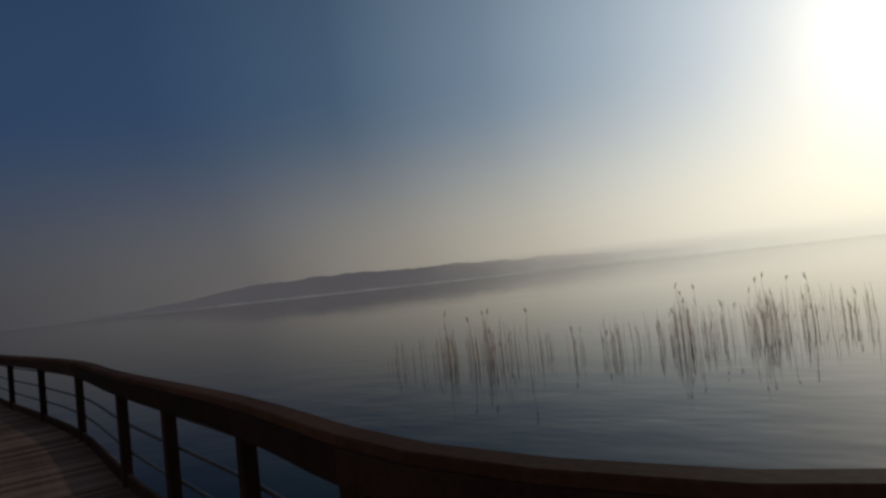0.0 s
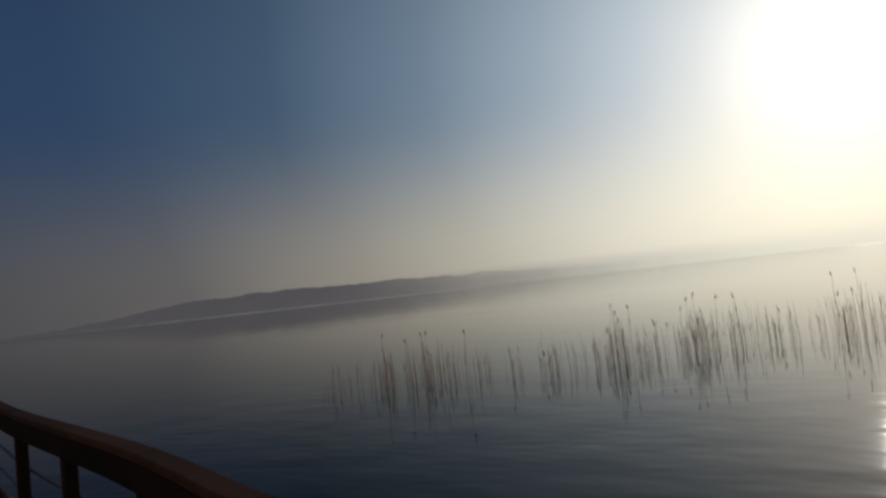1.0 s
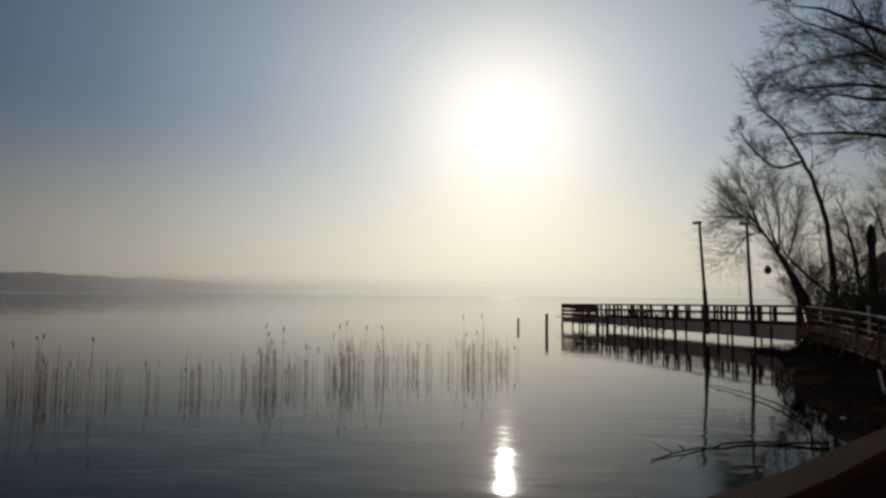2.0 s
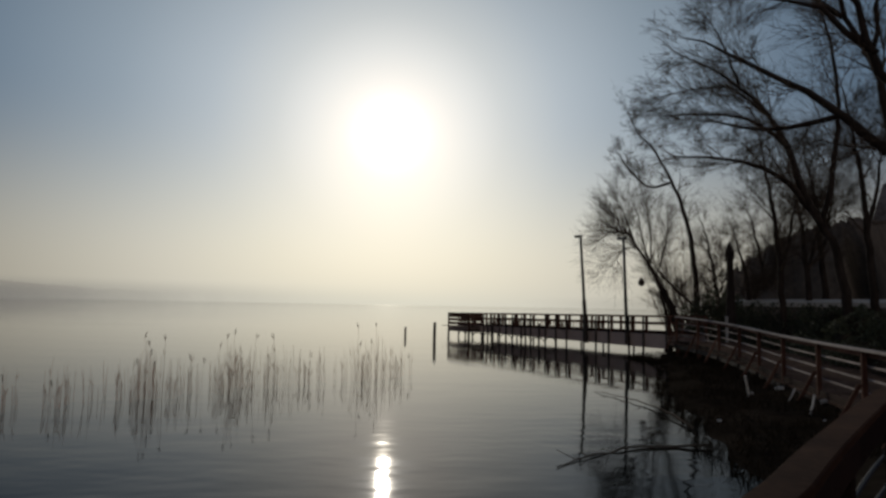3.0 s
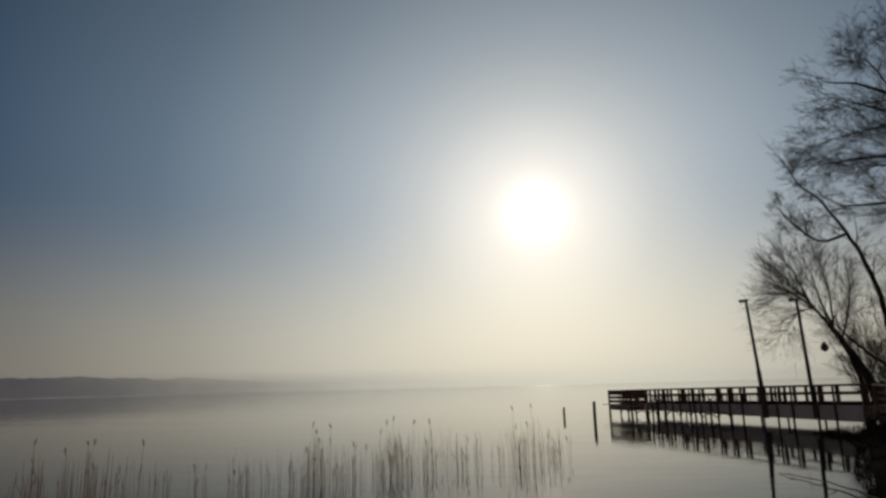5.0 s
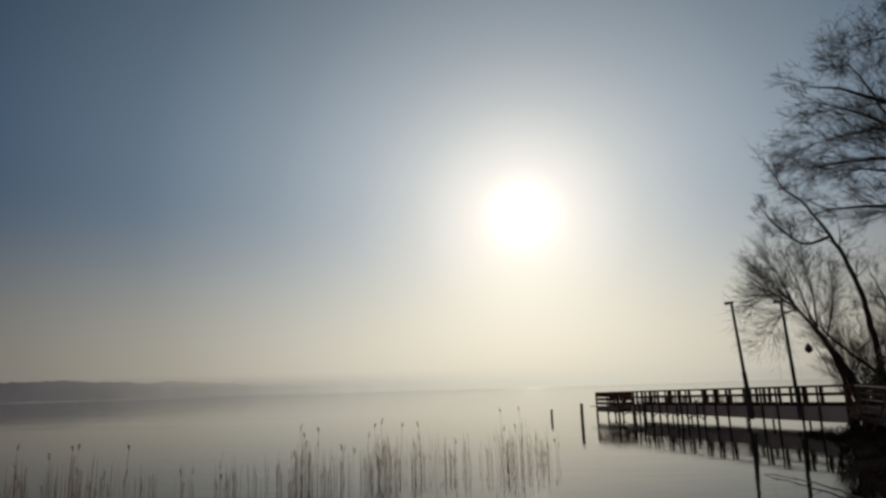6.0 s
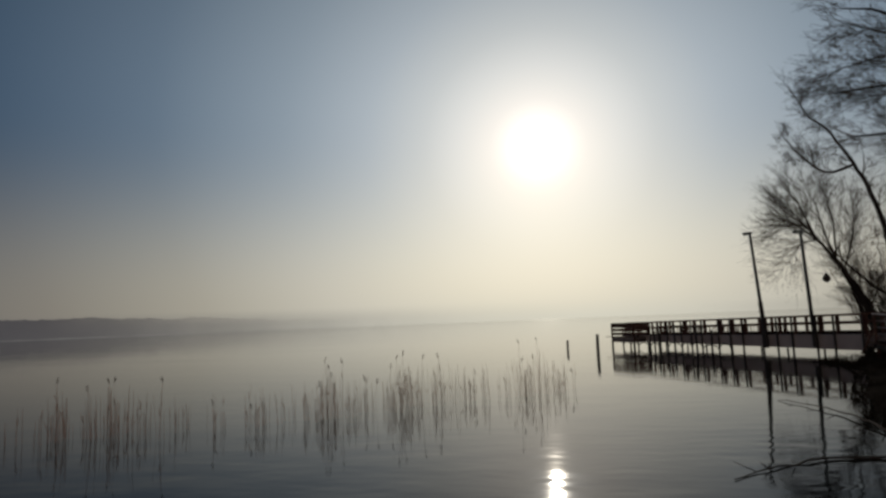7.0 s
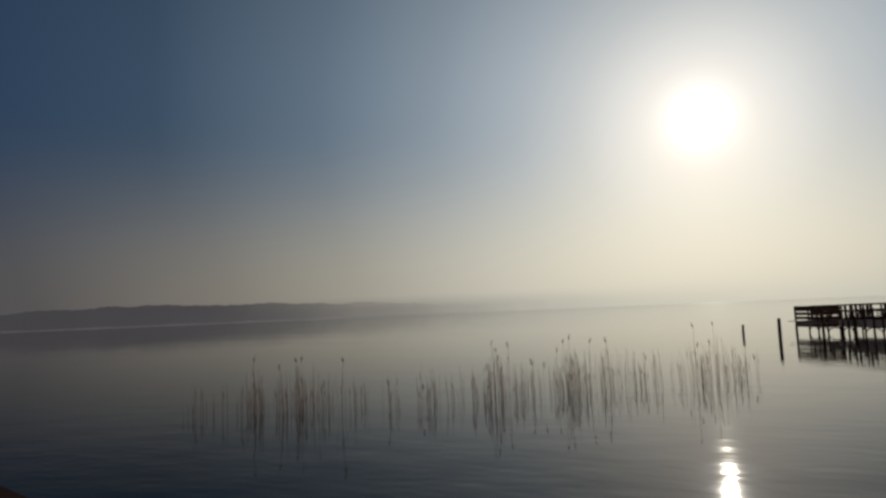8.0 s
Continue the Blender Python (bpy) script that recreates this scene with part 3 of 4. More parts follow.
# ---- reeds ----
def reed(at, h, lean, seed, plume):
    """A root with one to three straight dry stems, some with a drooping seed head."""
    rnd = random.Random(seed)
    o = thing("reed", (at[0], at[1], 0), "dry brown reed with a feathery seed head" if plume else "dry brown reed stems standing in water", "reed", "reeds in the lake")
    for k in range(rnd.choice((1, 2, 2, 3))):
        hk = h * (1 if k == 0 else rnd.uniform(0.35, 0.95))
        x0, y0 = at[0] + (rnd.gauss(0, 0.07) if k else 0), at[1] + (rnd.gauss(0, 0.10) if k else 0)
        dx, dy = rnd.gauss(-0.03, lean), rnd.gauss(0, lean)
        bow = rnd.gauss(0, 0.03)
        pts = [Vector((x0 + (dx * u + bow * u * u) * hk, y0 + dy * u * hk, -0.5 + (hk + 0.5) * u)) for u in (0, 0.35, 0.6, 0.8, 0.92, 1)]
        b = bmesh.new()
        r = rnd.uniform(0.0022, 0.0046)
        tube(b, pts, [r, r, r * 0.95, r * 0.85, r * 0.7, r * 0.45], 5)
        stem = part("stem", b, REED, o)
        if rnd.random() < 0.3:
            # a broken leaf blade hugging the stem
            u = rnd.uniform(0.3, 0.75)
            p = Vector((x0 + (dx * u + bow * u * u) * hk, y0 + dy * u * hk, hk * u))
            d = Vector((rnd.gauss(0, 0.035), rnd.gauss(0, 0.03), rnd.uniform(0.12, 0.26)))
            b = bmesh.new()
            tube(b, [p, p + d * 0.5, p + d], [0.003, 0.006, 0.001], 4)
            part("leaf", b, REED, stem)
        if plume and k == 0:
            t, side = pts[-1], rnd.choice((-1, 1))
            b = bmesh.new()
            for q in range(8):
                p = t + Vector((0, 0, -0.10 + 0.012 * q))
                d = Vector((side * rnd.uniform(0.0, 0.05) + rnd.gauss(0, 0.012), rnd.gauss(0, 0.02), rnd.uniform(0.06, 0.13)))
                tube(b, [p, p + d * 0.6, p + d + Vector((side * 0.012, 0, -0.012))], [0.002, 0.004, 0.001], 3)
            part("plume", b, PLUME, stem, "feathery brown seed head")
    return o


rnd = random.Random(21)
# the clumps: azimuth, distance, roots, height
CLUMPS = [(-43.8, 15.7, 5, 0.7), (-41.5, 15.7, 5, 0.75), (-39.4, 15.9, 15, 1.0), (-37.3, 15.7, 13, 0.95), (-35.4, 15.5, 20, 1.05), (-33.4, 15.4, 7, 1.2), (-31.0, 15.4, 7, 0.8), (-28.7, 15.4, 7, 0.85), (-25.3, 15.4, 9, 0.95),
          (-22.8, 15.5, 6, 0.85), (-20.1, 15.8, 13, 1.0), (-19.0, 15.9, 12, 1.1), (-18.1, 15.9, 10, 1.1), (-17.1, 16.0, 6, 0.95), (-15.5, 16.4, 8, 0.95), (-13.8, 16.7, 10, 0.95), (-12.4, 17.0, 22, 1.1),
          (-11.2, 17.2, 10, 1.05), (-9.8, 17.5, 12, 1.15), (-8.4, 17.6, 7, 1.0), (-6.3, 18.0, 9, 1.05), (-4.2, 18.4, 8, 1.1), (-2.6, 18.8, 14, 1.25), (-1.1, 19.0, 14, 1.3), (0.5, 19.4, 7, 1.05), (1.4, 19.6, 6, 1.0)]
seed = 0
for az, dist, count, tall in CLUMPS:
    close = 0.5 if count > 9 else 0.8
    for k in range(count):
        seed += 1
        a, d = radians(az + rnd.gauss(0, close)), dist + rnd.gauss(0, 0.5)
        crest = k < count // 10
        reed((d * math.sin(a), d * math.cos(a)), tall * (rnd.uniform(1.02, 1.24) if crest else rnd.uniform(0.42, 1.0)), 0.045, seed, crest or rnd.random() < 0.07)


# ---- trees on the bank ----
class Crown:
    """Many thin tubes gathered into one mesh."""

    def __init__(self):
        self.v, self.f = [], []

    def tube(self, pts, radii, sides):
        o = len(self.v)
        for i, p in enumerate(pts):
            d = (pts[min(i + 1, len(pts) - 1)] - pts[max(i - 1, 0)]).normalized()
            s = d.cross(Vector((0.31, 0.12, 0.94)) if abs(d.z) < 0.9 else Vector((1, 0.2, 0))).normalized()
            u = d.cross(s)
            for j in range(sides):
                k = 2 * math.pi * j / sides
                self.v.append(p + radii[i] * (math.cos(k) * s + math.sin(k) * u))
        for i in range(len(pts) - 1):
            for j in range(sides):
                a, c = o + i * sides + j, o + i * sides + (j + 1) % sides
                self.f.append((a, c, c + sides, a + sides))

    def part(self, name, mat, parent, label):
        inv = world_at(parent).inverted()
        me = bpy.data.meshes.new(name)
        me.from_pydata([inv @ p for p in self.v], [], self.f)
        me.materials.append(mat)
        return tagged(hang(new(name, me), parent), label, kind="stuff")


def branch(crown, rnd, start, d, length, radius, depth, bias, spread):
    """Grow a shoot with side shoots that thin out towards the tips."""
    k = 5 if depth > 1 else 3
    kink = 0.13 if depth > 1 else 0.10
    p, pts, rad = Vector(start), [Vector(start)], [radius]
    d = d.normalized()
    for i in range(k):
        d = (d + Vector((rnd.gauss(0, kink), rnd.gauss(0, kink), rnd.gauss(0, kink * 0.8))) + bias).normalized()
        p = p + d * length / k
        pts.append(p.copy())
        rad.append(max(radius * (1 - 0.78 * (i + 1) / k), 0.0030))
    crown.tube(pts, rad, 6 if radius > 0.04 else (4 if radius > 0.012 else 3))
    if depth == 0:
        return
    for _ in range(rnd.choice((5, 6, 7)) if depth > 1 else rnd.choice((3, 4, 5))):
        u = rnd.uniform(0.12, 0.95)
        i = min(int(u * k), k - 1)
        q = pts[i].lerp(pts[i + 1], u * k - i)
        dd = (pts[i + 1] - pts[i]).normalized()
        s = dd.cross(Vector((rnd.gauss(0, 1), rnd.gauss(0, 1), rnd.gauss(0, 1)))).normalized()
        branch(crown, rnd, q, dd + s * spread * rnd.uniform(0.6, 1.4), length * rnd.uniform(0.35, 0.75), max(rad[i] * rnd.uniform(0.40, 0.62), 0.0038), depth - 1, bias, spread)


def tree(foot, stems, label, seed, shoots, length, depth, bias=(0, 0, 0.03), spread=0.8, min_u=0.35, twigs=TWIG):
    """stems: each a list of (x, y, z, radius) that the trunk and main limbs follow."""
    rnd = random.Random(seed)
    bias = Vector(bias)
    o = thing("tree", foot, label, "tree", "bare trees")
    crown = Crown()
    for n_, stem in enumerate(stems):
        line = smooth_line([Vector(s[:3]) for s in stem], 0.45)
        rs = [float(q) for q in np.interp(np.linspace(0, len(stem) - 1, len(line)), range(len(stem)), [s[3] for s in stem])]
        line = [p + Vector((rnd.gauss(0, 0.03), rnd.gauss(0, 0.03), 0)) if 0 < i < len(line) - 1 else p for i, p in enumerate(line)]
        b = bmesh.new()
        tube(b, line, rs, 9 if n_ == 0 else 7)
        part("limb" if n_ else "trunk", b, BARK, o, smooth=True)
        lo = min_u if n_ == 0 else 0.15
        for _ in range(shoots):
            u = rnd.uniform(lo, 1.0)
            i = min(int(u * (len(line) - 1)), len(line) - 2)
            dd = (line[i + 1] - line[i]).normalized()
            s = dd.cross(Vector((rnd.gauss(0, 1), rnd.gauss(0, 1), rnd.gauss(0, 1)))).normalized()
            branch(crown, rnd, line[i], dd * 0.9 + s * spread * 1.1 + Vector((0, 0, 0.15)), length * rnd.uniform(0.55, 1.1) * (1.15 - 0.5 * u), max(rs[i] * rnd.uniform(0.22, 0.38), 0.010), depth, bias, spread)
        for _ in range(2):
            dd = (line[-1] - line[-3]).normalized() + Vector((rnd.gauss(0, 0.3), rnd.gauss(0, 0.3), rnd.gauss(0, 0.3)))
            branch(crown, rnd, line[-1], dd, length * rnd.uniform(0.35, 0.6), rs[-1] * 0.8, depth - 1, bias, spread)
    crown.part("crown", twigs, o, "leafless crown of fine bare twigs")
    return o


g = ground_z(14.7, 32.2) - 0.1
tree((14.7, 32.2, g), [[(14.7, 32.2, g, 0.15), (14.31, 32.4, 1.93, 0.13), (13.49, 32.5, 3.86, 0.105), (12.7, 32.5, 5.12, 0.08), (12.12, 32.6, 5.96, 0.058), (11.5, 32.8, 6.9, 0.03), (11.1, 33.0, 7.5, 0.012)],
      [(14.95, 32.1, g, 0.11), (14.5, 32.2, 1.9, 0.098), (13.75, 32.45, 3.5, 0.076), (13.2, 32.7, 4.9, 0.05), (12.85, 32.9, 6.8, 0.028), (12.5, 33.2, 8.2, 0.01)],
      [(15.9, 31.6, g, 0.09), (15.4, 31.75, 2.0, 0.076), (14.2, 32.3, 3.4, 0.06), (13.5, 32.4, 4.3, 0.04)],
      [(12.7, 32.5, 5.12, 0.055), (11.7, 32.2, 5.9, 0.032), (10.95, 32.0, 6.25, 0.01)],
      [(12.5, 32.5, 5.4, 0.05), (12.1, 32.7, 6.8, 0.03), (11.7, 33.0, 7.9, 0.01)],
      [(13.3, 32.5, 4.2, 0.05), (13.4, 32.7, 6.2, 0.03), (13.2, 33.0, 7.8, 0.01)],
      [(13.6, 32.5, 3.7, 0.05), (14.1, 32.2, 5.8, 0.03), (14.2, 32.4, 7.2, 0.01)],
      [(12.6, 32.4, 5.2, 0.032), (11.6, 31.9, 5.0, 0.02), (10.9, 31.7, 3.9, 0.006)],
      [(12.12, 32.6, 5.96, 0.04), (11.4, 32.9, 6.0, 0.024), (10.9, 33.0, 5.9, 0.008)]],
     "bare leaning willow with dense fine twigs", 5, 27, 1.9, 2, (0.0, 0, 0.035), 0.5, 0.5)
tree((16.7, 34.0, ground_z(16.7, 34.0) - 0.1), [[(16.7, 34.0, ground_z(16.7, 34.0) - 0.1, 0.184), (16.57, 34.06, 2.39, 0.161), (16.45, 34.19, 5.25, 0.138), (15.99, 34.38, 7.67, 0.115), (15.47, 34.58, 9.1, 0.098), (14.69, 34.97, 10.92, 0.069), (13.9, 35.3, 12.0, 0.046), (13.35, 35.6, 13.4, 0.02)],
      [(15.47, 34.58, 9.1, 0.081), (14.3, 35.1, 8.89, 0.063), (13.2, 35.5, 10.2, 0.046), (12.7, 35.75, 11.1, 0.02)]],
     "slender bare tree with a curved dark trunk", 9, 14, 1.7, 3, (-0.01, 0, 0.04), 0.75, 0.45)
tree((16.2, 21.2, ground_z(16.2, 21.2) - 0.1), [[(16.2, 21.2, ground_z(16.2, 21.2) - 0.1, 0.193), (15.76, 21.36, 1.59, 0.160), (15.46, 21.6, 4.16, 0.143), (14.68, 22.08, 6.2, 0.130), (14.16, 22.44, 8.36, 0.116), (13.39, 22.92, 9.92, 0.082), (12.3, 23.6, 11.2, 0.048), (11.0, 24.2, 12.1, 0.015)],
      [(14.88, 21.96, 5.6, 0.116), (13.92, 22.32, 6.92, 0.087), (12.48, 23.04, 7.64, 0.058), (10.8, 23.88, 7.88, 0.029)],
      [(14.28, 22.32, 8.0, 0.097), (13.2, 22.8, 9.08, 0.068), (11.88, 23.4, 9.44, 0.044), (10.32, 24.24, 9.56, 0.019)],
      [(13.6, 22.8, 9.4, 0.05), (12.76, 23.19, 10.4, 0.04), (11.73, 23.73, 10.55, 0.028), (10.5, 24.3, 10.4, 0.01)],
      [(13.0, 23.2, 10.4, 0.05), (12.5, 23.4, 12.2, 0.035), (11.9, 23.7, 13.5, 0.012)],
      [(15.12, 21.84, 4.88, 0.107), (15.48, 21.6, 7.28, 0.087), (15.6, 21.48, 10.4, 0.058), (15.24, 21.84, 13.4, 0.029)]],
     "large spreading bare tree beside the boardwalk", 14, 14, 2.2, 3, (-0.015, 0.01, 0.03), 0.62, 0.35)
tree((12.4, 8.9, ground_z(12.4, 8.9) - 0.1), [[(12.4, 8.9, ground_z(12.4, 8.9) - 0.1, 0.24), (11.2, 9.6, 2.4, 0.2), (10.2, 10.2, 3.9, 0.16), (8.78, 11.0, 4.86, 0.125), (8.2, 11.5, 5.7, 0.11), (7.77, 11.8, 6.24, 0.095), (7.12, 12.2, 6.76, 0.075), (6.75, 12.5, 7.12, 0.055), (6.3, 12.75, 7.5, 0.035), (5.85, 12.95, 7.68, 0.012)],
      [(11.3, 9.5, 2.2, 0.15), (11.6, 10.0, 4.8, 0.12), (11.0, 10.8, 7.2, 0.08), (10.4, 11.4, 9.2, 0.03)],
      [(8.2, 11.5, 5.7, 0.06), (7.3, 12.3, 5.6, 0.045), (6.6, 12.9, 5.9, 0.02)],
      [(8.76, 11.02, 4.88, 0.09), (8.67, 11.09, 6.29, 0.08), (8.56, 11.18, 6.7, 0.066), (8.39, 11.32, 7.13, 0.052), (8.25, 11.43, 7.56, 0.045), (8.2, 11.46, 7.95, 0.036), (8.1, 11.5, 8.9, 0.02)],
      [(8.25, 11.43, 7.56, 0.055), (8.01, 11.61, 7.87, 0.045), (7.79, 11.76, 8.24, 0.035), (7.5, 11.9, 8.9, 0.02)],
      [(8.56, 11.18, 6.7, 0.05), (8.64, 11.12, 7.16, 0.042), (8.59, 11.16, 7.51, 0.036), (8.75, 11.03, 8.0, 0.035), (8.7, 11.0, 9.0, 0.02)]],
     "big bare tree leaning over the boardwalk", 23, 5, 1.6, 3, (-0.03, 0.02, 0.03), 0.8, 0.5)
tree((8.9, 4.4, ground_z(8.9, 4.4) - 0.1), [[(8.9, 4.4, ground_z(8.9, 4.4) - 0.1, 0.22), (8.3, 4.9, 2.0, 0.19), (7.2, 5.8, 3.6, 0.14), (5.62, 7.15, 4.58, 0.075), (5.47, 7.27, 5.06, 0.065), (5.29, 7.42, 5.66, 0.045), (5.0, 7.6, 6.5, 0.02)],
      [(5.47, 7.27, 5.06, 0.05), (5.23, 7.46, 5.42, 0.035), (5.05, 7.6, 5.76, 0.025), (4.41, 8.0, 6.04, 0.01)],
      [(8.3, 4.9, 2.0, 0.14), (8.6, 5.6, 4.4, 0.11), (8.2, 6.6, 7.0, 0.06)]],
     "bare tree arching over the boardwalk edge", 31, 5, 1.1, 2, (0, 0, 0.05), 0.8, 0.6)
for k, (x, y, h) in enumerate(((19.5, 37.0, 7.0), (20.0, 29.5, 8.5), (21.4, 30.4, 9.0), (21.0, 34.5, 7.0), (19.6, 25.0, 9.5), (18.6, 32.0, 6.0), (17.2, 27.2, 9.8), (16.2, 36.5, 4.2))):
    g = ground_z(x, y) - 0.1
    tree((x, y, g), [[(x, y, g, 0.17), (x - 0.2, y + 0.1, g + h * 0.35, 0.13), (x - 0.5, y, g + h * 0.65, 0.08), (x - 0.9, y + 0.3, g + h, 0.025)],
                     [(x - 0.2, y + 0.1, g + h * 0.35, 0.09), (x + 0.6, y + 0.4, g + h * 0.6, 0.06), (x + 0.9, y + 0.4, g + h * 0.85, 0.02)]],
         "bare tree standing on the bank behind the boardwalk", 40 + k, 18 if h > 8 else 12, h * 0.30, 3, (0, 0, 0.04), 0.75, 0.3)
# thicket of brown saplings behind the willow, mist put into their pale twig colour
for k, (x, y, h) in enumerate(((18.6, 41.5, 5.2), (20.0, 41.0, 6.6), (21.8, 40.4, 6.0), (20.8, 43.6, 7.4))):
    g = ground_z(x, y) - 0.1
    stems = [[(x, y, g, 0.05), (x - 0.3, y, g + h * 0.4, 0.03), (x - 0.4, y + 0.2, g + h, 0.012)]]
    stems += [[(x, y, g, 0.045), (x + e, y + 0.2, g + h * 0.35, 0.026), (x + 2.1 * e, y + 0.3, g + h * 0.85, 0.01)] for e in (-0.9, 0.7, 1.1)]
    tree((x, y, g), stems, "misty brown sapling thicket on the far bank", 70 + k, 15, h * 0.27, 2, (0, 0, 0.05), 0.6, 0.12, HAZETWIG)


# ---- bank: bushes, house, path, parasol ----
def bush(at, r, h, seed, label, leaf=1.0, many=900, mat=LEAFY):
    rnd = random.Random(seed)
    o = thing("bush", at, label, "bush", "bushes on the bank")
    b = bmesh.new()
    for _ in range(9):
        a = rnd.uniform(0, 6.28)
        tip = Vector((math.cos(a) * r * 0.7, math.sin(a) * r * 0.7, h * rnd.uniform(0.5, 0.9)))
        tube(b, [Vector(at), Vector(at) + tip * 0.5 + Vector((0, 0, 0.1)), Vector(at) + tip], [0.02, 0.014, 0.005], 4)
    part("stem", b, TWIG, o)
    v, f = [], []
    for _ in range(int(many * r * h)):
        a, z = rnd.uniform(0, 6.28), rnd.random()
        q = r * math.sqrt(rnd.random()) * math.sqrt(max(0.0, 1 - z ** (2.2 if h < 1.3 else 5.0))) * (1 + 0.25 * math.sin(3 * a + seed))
        c = Vector((math.cos(a) * q, math.sin(a) * q, 0.03 + z * h * (0.85 + 0.2 * math.sin(2 * a + seed))))
        d = Vector((rnd.gauss(0, 1), rnd.gauss(0, 1), rnd.gauss(0, 1))).normalized()
        s = d.cross(Vector((rnd.gauss(0, 1), rnd.gauss(0, 1), rnd.gauss(0, 1)))).normalized()
        l, w = rnd.uniform(0.05, 0.11) * leaf, rnd.uniform(0.02, 0.04) * leaf
        i = len(v)
        v += [c - d * l, c + s * w, c + d * l, c - s * w]
        f.append((i, i + 1, i + 2, i + 3))
    me = bpy.data.meshes.new("foliage")
    me.from_pydata(v, [], f)
    me.materials.append(mat)
    tagged(hang(new("foliage", me), o), kind="stuff")
    return o


rnd = random.Random(77)
for k in range(26):
    y = 11.0 + 20.5 * k / 25 + rnd.uniform(-0.3, 0.3)
    x = float(np.interp(y, [p[1] for p in WALK[16:]], [p[0] for p in WALK[16:]])) + rnd.uniform(3.4, 4.6)
    bush((x, y, ground_z(x, y) - 0.05), rnd.uniform(0.7, 1.1), rnd.uniform(0.55, 1.0), k, "low dark evergreen bush on the lake bank")
for k, (az, top) in enumerate(((25.2, 2.25), (26.2, 2.75), (27.1, 2.95), (28.0, 2.95), (28.9, 2.7), (30.2, 2.4), (31.5, 2.32), (32.8, 2.3), (34.0, 2.34), (35.3, 2.3), (36.5, 2.32))):
    d = 34.5 - 0.55 * max(0.0, az - 29)
    x, y = d * math.sin(radians(az)), d * math.cos(radians(az))
    g = ground_z(x, y) - 0.05
    bush((x, y, g), 0.75, top - g, 40 + k, "dark evergreen bush at the corner of the bank")
for k, (az, el) in enumerate(((25.6, 1.7), (26.5, 2.0), (27.4, 2.2), (28.3, 2.6), (29.2, 2.6))):
    x, y = 37.5 * math.sin(radians(az)), 37.5 * math.cos(radians(az))
    g = ground_z(x, y) - 0.05
    bush((x, y, g), 1.0, 2.06 + 37.5 * math.tan(radians(el)) - g, 90 + k, "thin leafless brown shrub on the bank", 0.8, 120, HEDGE)
# wooded slope behind the path, its crest climbing away from the water
SLOPE = surface("dry_slope_scrub", (0.12, 0.098, 0.075), (0.26, 0.205, 0.165), 0.95, 0.5, (1, 1, 1), 0.8, 3.0, 0.0)
rnd = random.Random(17)
v, f, cols = [], [], 100
for i in range(cols + 1):
    az = 27.6 + 18.4 * i / cols
    a = radians(az)
    # the slope draws back behind the house
    back = float(np.interp(az, (36.4, 39.5), (0.0, 16.0)))
    crest = 2.06 + (46 + back) * math.tan(radians(float(np.interp(az, (27.6, 28.6, 30.2, 33.4, 37.0, 44.0, 46.0), (0.6, 3.0, 4.4, 6.4, 7.0, 7.4, 0.5)))))
    crest += 0.10 * math.sin(az * 5.1) + 0.07 * math.sin(az * 13.7)
    for j, (d, lift) in enumerate(((36.2, 0.0), (38.5, 0.30), (41.0, 0.62), (43.6, 0.88), (46.0, 1.0), (50.0, 0.8), (58.0, 0.0))):
        x, y = (d + back) * math.sin(a), (d + back) * math.cos(a)
        g = ground_z(x, y) - 0.1
        v.append((x, y, g + max(crest - g, 0.05) * lift + (rnd.gauss(0, 0.09) if 0 < j < 6 else 0)))
for i in range(cols):
    f += [(i * 7 + j, i * 7 + 7 + j, i * 7 + 8 + j, i * 7 + 1 + j) for j in range(6)]
me = bpy.data.meshes.new("hillside")
me.from_pydata(v, [], f)
me.materials.append(SLOPE)
me.polygons.foreach_set("use_smooth", [True] * len(me.polygons))
tagged(new("hillside", me), "dark scrubby slope rising behind the path", "slope", kind="structure")


